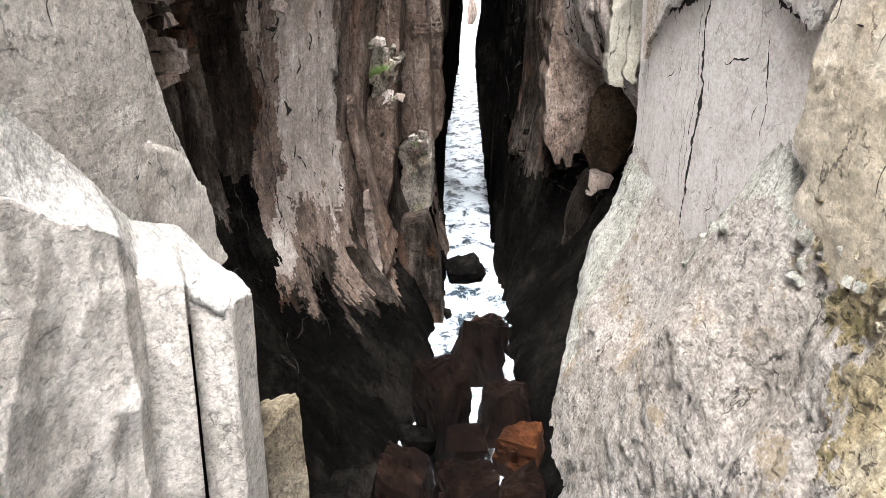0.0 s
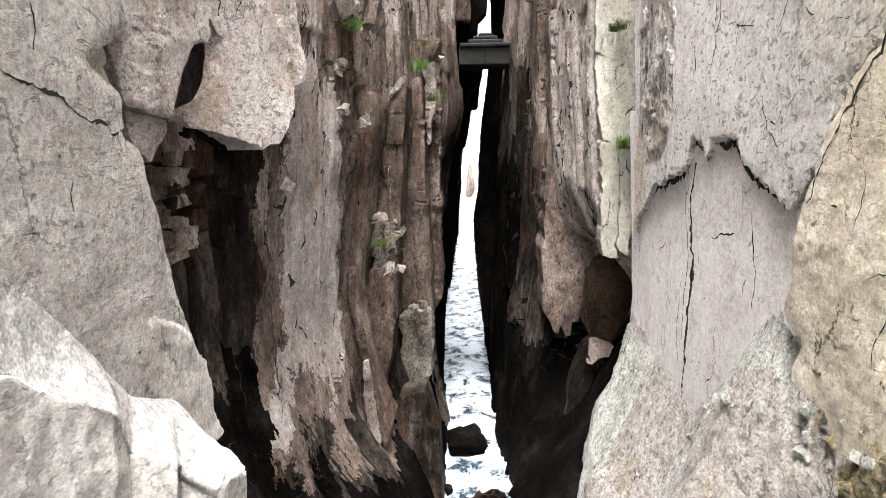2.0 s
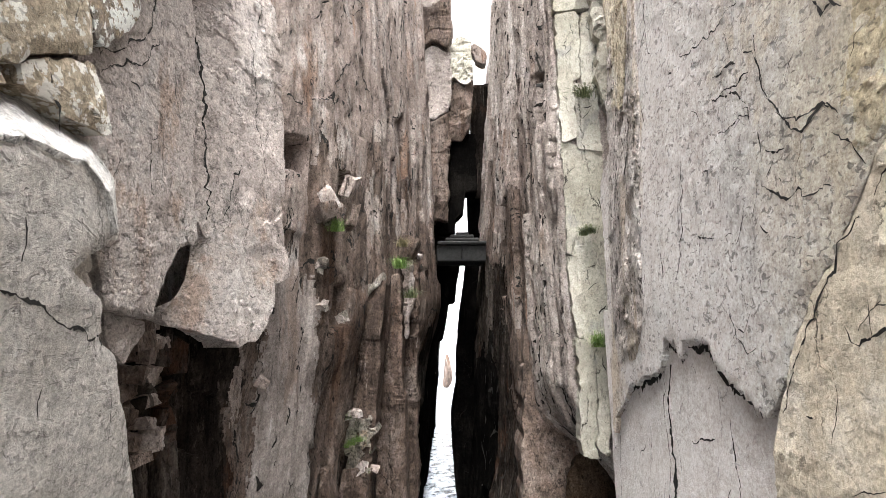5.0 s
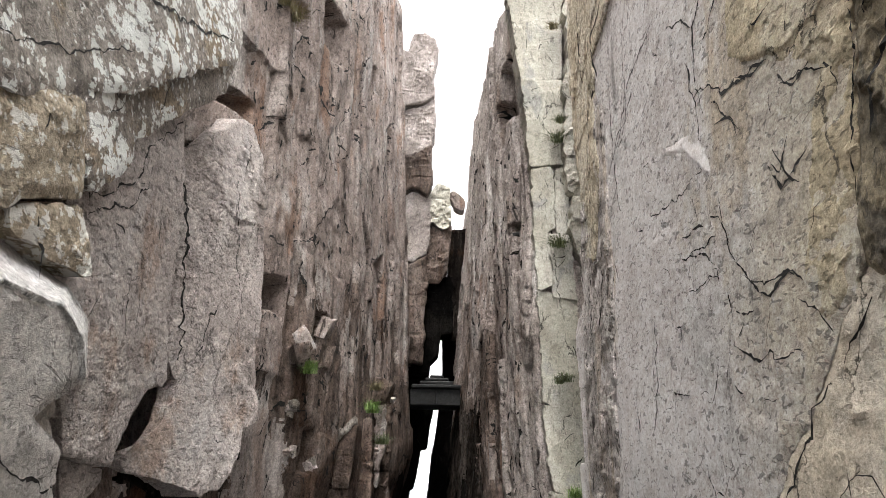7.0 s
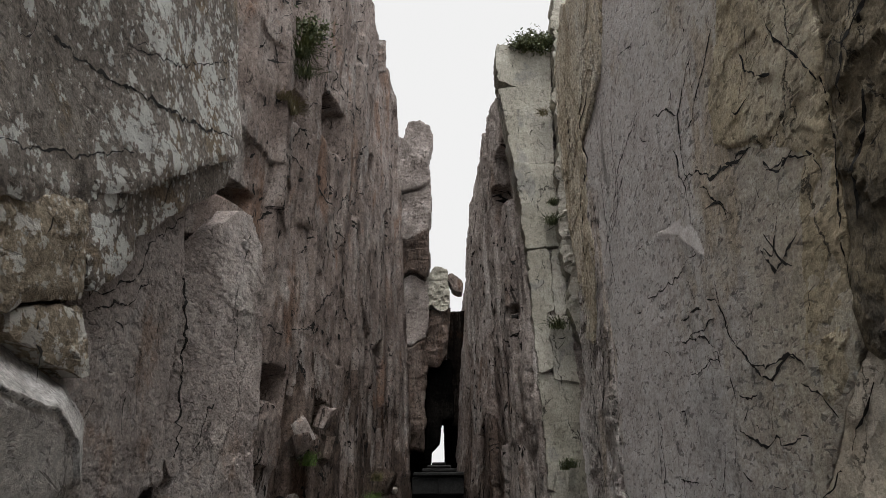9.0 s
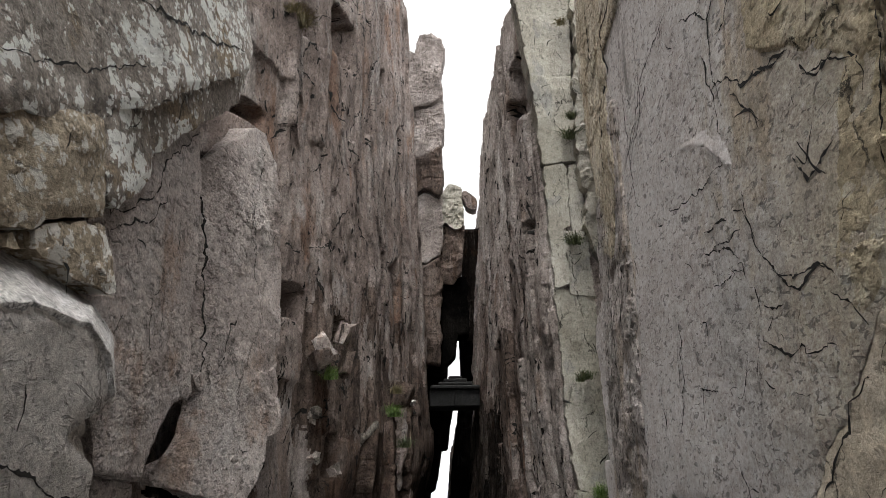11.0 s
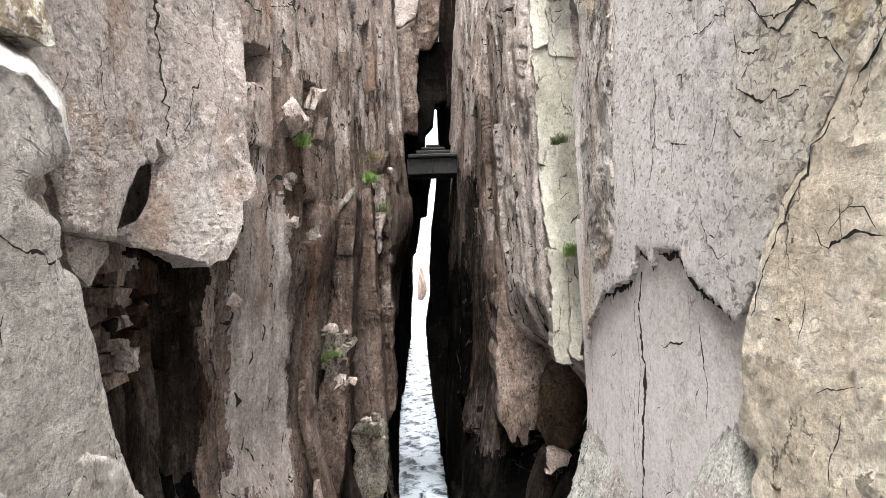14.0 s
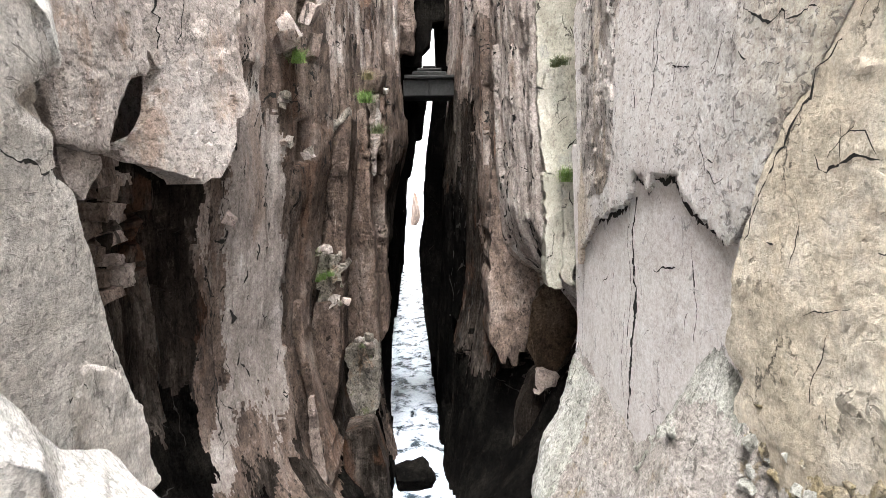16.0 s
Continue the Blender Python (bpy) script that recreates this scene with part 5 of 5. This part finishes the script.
slab("pale_ledge", ("y", 16.25, 1), ((-1.88, 3.62), (-1.49, 3.78), (-1.13, 3.81), (-1.09, 3.24), (-1.15, 2.41), (-1.34, 1.71), (-1.70, 1.45), (-1.93, 2.26)), 0.00, 0.90, ROCK_LEDGE, left_cliff, 144, jag=0.07, saw=0.012, relief=0.1, spall=0.14, res=0.025, facet=0.05, cell=0.3)
# Low column: painted shade is part of its near-black colour.
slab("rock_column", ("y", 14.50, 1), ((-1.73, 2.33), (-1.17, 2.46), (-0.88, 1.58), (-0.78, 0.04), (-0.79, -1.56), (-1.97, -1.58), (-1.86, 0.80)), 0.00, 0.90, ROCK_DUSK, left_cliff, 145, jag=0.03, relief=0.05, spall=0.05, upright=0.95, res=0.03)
# upright fins with pale broken tops
slab("rock_fin", ("y", 15.00, 1), ((-2.07, 8.36), (-1.51, 8.99), (-1.47, 8.87), (-1.61, 7.24), (-1.73, 5.68), (-1.75, 3.95), (-2.37, 3.94), (-2.22, 5.68)), 0.00, 0.90, ROCK_FIN, left_cliff, 171, jag=0.03, relief=0.05, spall=0.05, upright=0.95, res=0.03, tilt=(0.2, 0.0))
slab("fin_top", ("y", 15.00, 1), ((-2.08, 8.35), (-1.85, 8.79), (-1.51, 9.08), (-1.46, 8.90), (-1.73, 8.70), (-1.87, 8.53), (-2.05, 8.21)), 0.05, 0.30, ROCK_LEDGE, left_cliff, 172, jag=0.045, relief=0.04, spall=0.05, res=0.025)
slab("rock_fin", ("y", 16.80, 1), ((-1.62, 9.13), (-1.34, 9.23), (-1.31, 8.38), (-1.27, 7.07), (-1.18, 5.45), (-1.13, 3.73), (-2.00, 3.51), (-1.91, 5.45), (-1.78, 7.20)), 0.00, 0.90, ROCK_FIN, left_cliff, 173, jag=0.03, relief=0.05, spall=0.05, upright=0.95, res=0.03, tilt=(0.25, 0.0))
slab("fin_edge", ("y", 16.15, 1), ((-1.69, 8.73), (-1.56, 8.90), (-1.65, 7.98), (-1.72, 7.09), (-1.86, 6.86), (-1.80, 7.85)), 0.02, 0.30, ROCK_LEDGE, left_cliff, 174, jag=0.05, relief=0.04, res=0.025)
slab("rock_fin", ("y", 18.20, 1), ((-1.43, 9.97), (-1.23, 10.08), (-0.98, 9.83), (-0.96, 8.72), (-0.97, 7.02), (-0.97, 3.78), (-1.33, 3.18), (-1.36, 5.57), (-1.39, 8.44)), 0.00, 0.90, ROCK_FIN, left_cliff, 175, jag=0.05, relief=0.06, spall=0.08, upright=0.95, res=0.03)
slab("fin_edge", ("y", 17.55, 1), ((-1.35, 9.91), (-1.16, 10.02), (-1.05, 9.62), (-1.06, 8.68), (-1.18, 7.59), (-1.32, 7.73), (-1.29, 8.95)), 0.05, 0.30, ROCK_BROWN, left_cliff, 176, jag=0.05, relief=0.05, spall=0.06, res=0.025)
slab("rock_fin", ("y", 13.70, 1), ((-2.58, 5.28), (-2.45, 5.17), (-2.33, 4.26), (-2.18, 3.32), (-1.81, 1.90), (-1.93, 1.54), (-2.26, 2.61), (-2.46, 3.79), (-2.64, 4.71)), 0.00, 0.90, ROCK_FIN, left_cliff, 177, jag=0.03, relief=0.05, spall=0.05, upright=0.95, res=0.03, tilt=(0.3, 0.0))
slab("fin_edge", ("y", 13.65, 1), ((-2.35, 3.34), (-2.21, 3.46), (-2.09, 2.40), (-1.98, 1.44), (-2.16, 1.43), (-2.32, 2.39)), 0.08, 0.90, ROCK_BROWN, left_cliff, 178, jag=0.03, relief=0.05, spall=0.05, upright=0.95, res=0.03)

# broken blocks standing proud of the wall
for k, (x, y, z, sx, sz, lean, mat) in enumerate((
        (-2.06, 12.90, 10.28, 0.16, 0.25, 20, ROCK_BROWN), (-2.24, 12.80, 9.99, 0.17, 0.28, -25, ROCK_BROWN),
        (-2.43, 12.50, 9.83, 0.21, 0.17, 50, ROCK_BROWN), (-2.00, 13.00, 9.67, 0.12, 0.25, 10, ROCK_UMBER), (-1.03, 15.00, 9.29, 0.20, 0.24, 10, ROCK_UMBER),
        (-3.04, 11.00, 6.89, 0.12, 0.12, 15, ROCK_BROWN),
        (-3.94, 8.80, 7.25, 0.16, 0.09, 8, ROCK_DUSK), (-3.84, 8.60, 7.03, 0.22, 0.09, -6, ROCK_DUSK), (-3.82, 9.20, 7.25, 0.22, 0.24, 5, ROCK_DUSK), (-3.87, 8.60, 6.78, 0.15, 0.11, 4, ROCK_DUSK))):
    chunk = block("rock_chunk", (sx * 0.8, sx * 0.9, sz * 0.85), mat, 160 + k, 0.26, 0.1, 0.2)
    chunk.matrix_world = pose(x, y, z, 0, lean, 11 * (k % 4))
    chunk.parent = left_cliff

# small broken stones caught on the ledges and in the joints
for k, (x, y, z, r) in enumerate((
        (-2.24, 14.85, 6.04, 0.10), (-2.02, 14.85, 6.07, 0.08), (-2.07, 14.85, 6.06, 0.09), (-2.23, 14.85, 6.00, 0.08), (-1.92, 14.80, 4.90, 0.09), (-1.69, 14.80, 4.97, 0.09),
        (-1.81, 14.80, 4.97, 0.05), (-1.26, 16.15, 3.77, 0.07), (-1.30, 16.15, 3.70, 0.08), (-1.35, 16.15, 3.85, 0.09), (-1.54, 16.15, 3.83, 0.09), (-1.43, 16.10, 1.57, 0.09),
        (-1.74, 16.10, 1.42, 0.09), (-1.78, 16.10, 1.40, 0.09), (-1.56, 16.10, 1.40, 0.08), (-2.47, 12.70, 8.85, 0.06), (-2.43, 12.70, 8.94, 0.08), (-2.69, 12.70, 8.89, 0.07),
        (-2.42, 12.70, 8.97, 0.08), (-2.45, 12.90, 8.23, 0.06), (-2.53, 12.90, 8.20, 0.10), (-2.39, 12.90, 8.16, 0.06), (-2.29, 12.60, 9.83, 0.11), (-2.37, 12.60, 9.75, 0.11),
        (-2.31, 12.60, 9.71, 0.05), (-1.17, 17.30, 9.77, 0.06), (-1.24, 17.30, 9.57, 0.06), (-1.20, 17.30, 9.66, 0.10), (-0.88, 17.30, 9.60, 0.06), (-2.14, 13.20, 7.96, 0.05),
        (-2.09, 13.20, 8.03, 0.09), (-2.10, 13.20, 7.97, 0.08))):
    bit = block("loose_stone", (r, r * 0.9, r * (0.7 + 0.12 * (k % 5))), (ROCK_LEDGE, ROCK_FACE, ROCK_BROWN)[k % 3], 760 + k, 0.28, 0.1, 0.15)
    bit.matrix_world = pose(x, y, z, 20 - 13 * (k % 4), 9 * (k % 5) - 18, 37 * k)
    bit.parent = left_cliff

# stepped ledges at the back of the hollow
rng = np.random.default_rng(66)
for k in range(26):
    row = k // 3
    y, z = 8.35 + 0.42 * (k % 3) + rng.uniform(-0.15, 0.15), 7.75 - 0.19 * row + rng.uniform(-0.05, 0.05)
    x = float(LEFT(np.array([y]), np.array([z]))[0])
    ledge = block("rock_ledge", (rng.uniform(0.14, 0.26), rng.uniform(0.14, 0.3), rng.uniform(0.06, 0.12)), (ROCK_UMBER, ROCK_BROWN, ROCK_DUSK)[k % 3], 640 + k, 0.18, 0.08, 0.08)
    ledge.matrix_world = pose(x + rng.uniform(-0.06, 0.08), y, z, rng.uniform(-10, 10), rng.uniform(-12, 12), rng.uniform(-25, 25))
    ledge.parent = left_cliff

# ---------------------------------------------------------------- bleached block beside the platform
near_block = tagged(new("near_rock_block"), "large pale angular rock block with a sunlit bleached top", "rock block")
rim_front = [(-2.71, 2.70, 6.75), (-2.61, 3.70, 6.31), (-2.57, 3.90, 6.12), (-2.39, 4.35, 5.84), (-2.46, 4.60, 5.46), (-2.20, 4.77, 5.30)]
rim_right = [(-2.28, 4.98, 5.19), (-1.98, 5.05, 5.01), (-2.00, 5.60, 4.86)]
rim_back = [(-2.70, 2.86, 7.34), (-2.68, 3.94, 6.75), (-2.68, 4.47, 6.29), (-2.68, 5.10, 5.70), (-2.70, 5.91, 5.36), (-2.48, 6.05, 4.98), (-2.17, 5.80, 4.91), (-2.02, 5.66, 4.86)]
sheet("top_face", rim_front + rim_right, rim_back, ROCK_PALE, near_block, 151, nu=130, nv=50, relief=0.05, thick=0.1)
sheet("front_face", [(x - 0.15, y - 0.05, z - 4.0) for x, y, z in rim_front], rim_front, ROCK_GREY, near_block, 152, nu=170, nv=150, relief=0.05, thick=0.2, facet=0.085)
sheet("front_face", [(x - 0.1, y - 0.1, z - 4.0) for x, y, z in rim_right[:2]], rim_right[:2], ROCK_GREY, near_block, 154, nu=40, nv=150, relief=0.03, thick=0.15, facet=0.05)
sheet("side_face", [(x - 0.1, y - 0.1, z - 4.0) for x, y, z in rim_right[1:]] + [(-2.6, 7.2, 0.2)], rim_right[1:] + [(-2.55, 7.0, 3.2)], ROCK_GREY, near_block, 153, nu=50, nv=90, relief=0.02, thick=0.15)

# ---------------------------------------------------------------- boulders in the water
# Reddish and black boulders: wet rock with the cleft's shade in the colour.
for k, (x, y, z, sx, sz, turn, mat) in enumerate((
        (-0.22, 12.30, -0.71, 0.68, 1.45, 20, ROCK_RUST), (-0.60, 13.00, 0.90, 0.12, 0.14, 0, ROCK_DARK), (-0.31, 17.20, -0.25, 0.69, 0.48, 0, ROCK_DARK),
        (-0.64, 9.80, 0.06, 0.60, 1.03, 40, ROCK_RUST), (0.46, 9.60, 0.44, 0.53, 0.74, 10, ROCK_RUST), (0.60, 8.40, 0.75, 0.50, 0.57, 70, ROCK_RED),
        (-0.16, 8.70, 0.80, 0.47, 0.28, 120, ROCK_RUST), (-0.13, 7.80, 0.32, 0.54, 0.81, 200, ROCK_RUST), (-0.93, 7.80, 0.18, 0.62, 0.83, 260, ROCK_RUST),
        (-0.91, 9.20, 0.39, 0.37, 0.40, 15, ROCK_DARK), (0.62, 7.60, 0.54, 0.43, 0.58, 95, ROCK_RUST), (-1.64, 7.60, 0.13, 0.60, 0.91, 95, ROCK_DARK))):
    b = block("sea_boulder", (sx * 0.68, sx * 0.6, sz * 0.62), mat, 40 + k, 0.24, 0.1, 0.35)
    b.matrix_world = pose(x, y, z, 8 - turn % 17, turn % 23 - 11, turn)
    tagged(b, {"wet_shaded_reddish_boulder": "wet reddish boulder, darkened by painted shade, wedged in the surging water", "wet_rust_red_boulder": "rust-red wet boulder at the foot of the cleft"}.get(mat.name, "wet rock, black with painted shade, standing in white water"), "boulder", "boulders at the foot of the cleft")
sea_rock = boulder("sea_rock", (0.8, 1.2, 3.2), ROCK_FIN, 83, 12, 4)
sea_rock.matrix_world = pose(-1.49, 111.7, -0.6, 0, 0, 20)
tagged(sea_rock, "small dark rock standing in the water beyond the cleft", "sea rock")
for x, y, z, sx, sz in ((-2.23, 6.60, 1.06, 0.36, 1.16),):
    small = block("tan_boulder", (sx * 0.75, sx * 0.75, sz * 0.85), ROCK_STAINED, 71, 0.12)
    small.matrix_world = pose(x, y, z, 0, 0, 30)
tagged(small, "squat tan boulder leaning on the pale block", "boulder")

# ---------------------------------------------------------------- bridge
def box(name, x0, x1, y0, y1, z0, z1, mat, parent=None):
    bm = bmesh.new()
    bmesh.ops.create_cube(bm, size=1.0)
    for v in bm.verts:
        v.co = Vector(((x0 + x1) / 2 + v.co.x * (x1 - x0), (y0 + y1) / 2 + v.co.y * (y1 - y0), (z0 + z1) / 2 + v.co.z * (z1 - z0)))
    bmesh.ops.bevel(bm, geom=bm.edges[:], offset=0.03, segments=1, affect="EDGES")
    me = bpy.data.meshes.new(name)
    bm.to_mesh(me)
    bm.free()
    me.materials.append(mat)
    ob = new(name, me)
    if parent:
        ob.parent = parent
    return ob


bridge = tagged(new("footbridge"), "near-black concrete footbridge spanning the narrow cleft", "footbridge")
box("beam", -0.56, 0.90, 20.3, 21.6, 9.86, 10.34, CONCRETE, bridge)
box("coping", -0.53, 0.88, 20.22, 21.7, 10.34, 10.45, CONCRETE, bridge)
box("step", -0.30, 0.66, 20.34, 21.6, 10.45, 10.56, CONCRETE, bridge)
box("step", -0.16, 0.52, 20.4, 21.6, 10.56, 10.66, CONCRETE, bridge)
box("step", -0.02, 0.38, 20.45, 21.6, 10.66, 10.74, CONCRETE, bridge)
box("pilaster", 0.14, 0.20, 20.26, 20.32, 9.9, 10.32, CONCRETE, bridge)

# ---------------------------------------------------------------- plants
def leafy(name, tones):
    m = bpy.data.materials.new(name)
    m.use_nodes = True
    n, L = m.node_tree.nodes, m.node_tree.links
    g = n.new("ShaderNodeNewGeometry")
    r = n.new("ShaderNodeValToRGB")
    r.color_ramp.elements[0].color, r.color_ramp.elements[1].color = (*tones[0], 1), (*tones[1], 1)
    L.new(g.outputs["Random Per Island"], r.inputs[0])
    L.new(r.outputs[0], n["Principled BSDF"].inputs["Base Color"])
    n["Principled BSDF"].inputs["Roughness"].default_value = 0.6
    return m


GRASS = leafy("fresh_grass_blades", ((0.05, 0.10, 0.015), (0.16, 0.24, 0.05)))
SCRUB = leafy("dull_scrub_leaves", ((0.035, 0.055, 0.015), (0.12, 0.13, 0.05)))
DRY = leafy("dry_grass_blades", ((0.10, 0.085, 0.035), (0.24, 0.2, 0.10)))


def tuft(x, y, z, size, mat, seed, blades=170, label="tuft of green grass growing from a crack in the rock"):
    rng = np.random.default_rng(seed)
    verts, faces = [], []
    for k in range(blades):
        a, lean, h = rng.uniform(0, 2 * math.pi), rng.uniform(0.2, 1.7), size * rng.uniform(0.5, 1.1)
        w = size * rng.uniform(0.012, 0.03)
        bx, by = rng.normal(0, size * 0.22), rng.normal(0, size * 0.15)
        dx, dy = math.cos(a), math.sin(a)
        i = len(verts)
        for f in (0.0, 0.45, 0.8):
            ox, oz = lean * h * f * f, h * f * (1 - 0.35 * lean * f)
            ww = w * (1 - f * 0.6)
            verts += [(bx + dx * ox - dy * ww, by + dy * ox + dx * ww, oz), (bx + dx * ox + dy * ww, by + dy * ox - dx * ww, oz)]
        verts.append((bx + dx * lean * h, by + dy * lean * h, h * (1 - 0.5 * lean)))
        faces += [(i, i + 1, i + 3, i + 2), (i + 2, i + 3, i + 5, i + 4), (i + 4, i + 5, i + 6)]
    ob = mesh_object("grass_tuft", verts, faces, mat)
    ob.location = (x, y, z)
    return tagged(ob, label, "grass tuft", "tufts in the rock cracks")


for k, (x, y, z, size, mat) in enumerate((
        (-2.14, 14.78, 5.52, 0.20, GRASS), (-2.00, 14.78, 5.59, 0.16, GRASS), (-2.24, 14.78, 5.47, 0.14, GRASS), (-1.48, 16.10, 3.74, 0.14, SCRUB), (-1.12, 14.10, 9.07, 0.28, GRASS), (-2.22, 13.00, 9.72, 0.28, GRASS), (-2.39, 13.20, 10.32, 0.22, SCRUB),
        (2.50, 13.20, 12.28, 0.32, SCRUB), (2.50, 13.20, 9.63, 0.26, SCRUB), (2.54, 13.20, 14.58, 0.3, SCRUB), (2.58, 13.20, 15.04, 0.2, SCRUB), (2.51, 13.20, 17.35, 0.2, DRY), (2.88, 13.20, 15.79, 0.25, DRY),
        (2.64, 13.20, 7.51, 0.24, GRASS), (2.40, 13.20, 9.59, 0.2, SCRUB), (-1.18, 14.60, 9.17, 0.28, GRASS), (-0.96, 14.80, 8.52, 0.3, SCRUB), (-1.08, 14.50, 9.56, 0.25, DRY),
        (-2.15, 12.60, 9.60, 0.26, GRASS), (-2.85, 11.60, 16.25, 0.4, DRY), (-2.83, 12.00, 17.98, 0.55, SCRUB), (-2.70, 12.00, 17.47, 0.4, SCRUB), (-2.94, 11.40, 16.37, 0.3, DRY),
        (2.63, 13.20, 7.60, 0.26, GRASS))):
    tuft(x, y, z, size, mat, 300 + k)


def bush(x, y, z, size, seed):
    """Low scrub: short woody stems under a loose crown of small leaves."""
    rng = np.random.default_rng(seed)
    root = tagged(new("clifftop_shrub"), "low green shrub on the edge of the clifftop", "shrub", "shrubs on the clifftop")
    verts, faces, sv, sf = [], [], [], []
    for k in range(1600):
        p = rng.normal(0, 1, 3) * (0.34, 0.26, 0.2) * size + np.array((0, 0, 0.3 * size)) + 0.12 * size * np.sin(k * 1.7)
        a, b = rng.normal(0, 1, 3), rng.normal(0, 1, 3)
        a, b = a / np.linalg.norm(a) * 0.085 * size, b / np.linalg.norm(b) * 0.04 * size
        i = len(verts)
        verts += [tuple(p - a), tuple(p + b), tuple(p + a), tuple(p - b)]
        faces.append((i, i + 1, i + 2, i + 3))
    for k in range(14):
        e = rng.normal(0, 0.16, 3) * size
        i = len(sv)
        sv += [(-0.02, 0, 0), (0.02, 0, 0), (0, 0.03, 0), (e[0], e[1], abs(e[2]) + 0.25 * size)]
        sf += [(i, i + 1, i + 3), (i + 1, i + 2, i + 3), (i + 2, i, i + 3)]
    mesh_object("crown", verts, faces, SCRUB, root)
    mesh_object("stems", sv, sf, DRY, root)
    root.location = (x, y, z)


for k, (x, y, z, size) in enumerate(((2.59, 13.40, 19.11, 0.6), (2.25, 13.35, 19.08, 0.45), (2.00, 13.45, 19.16, 0.3), (-2.89, 12.20, 18.60, 0.7))):
    bush(x, y, 19.38 if x > 0 else z, size, 500 + k)
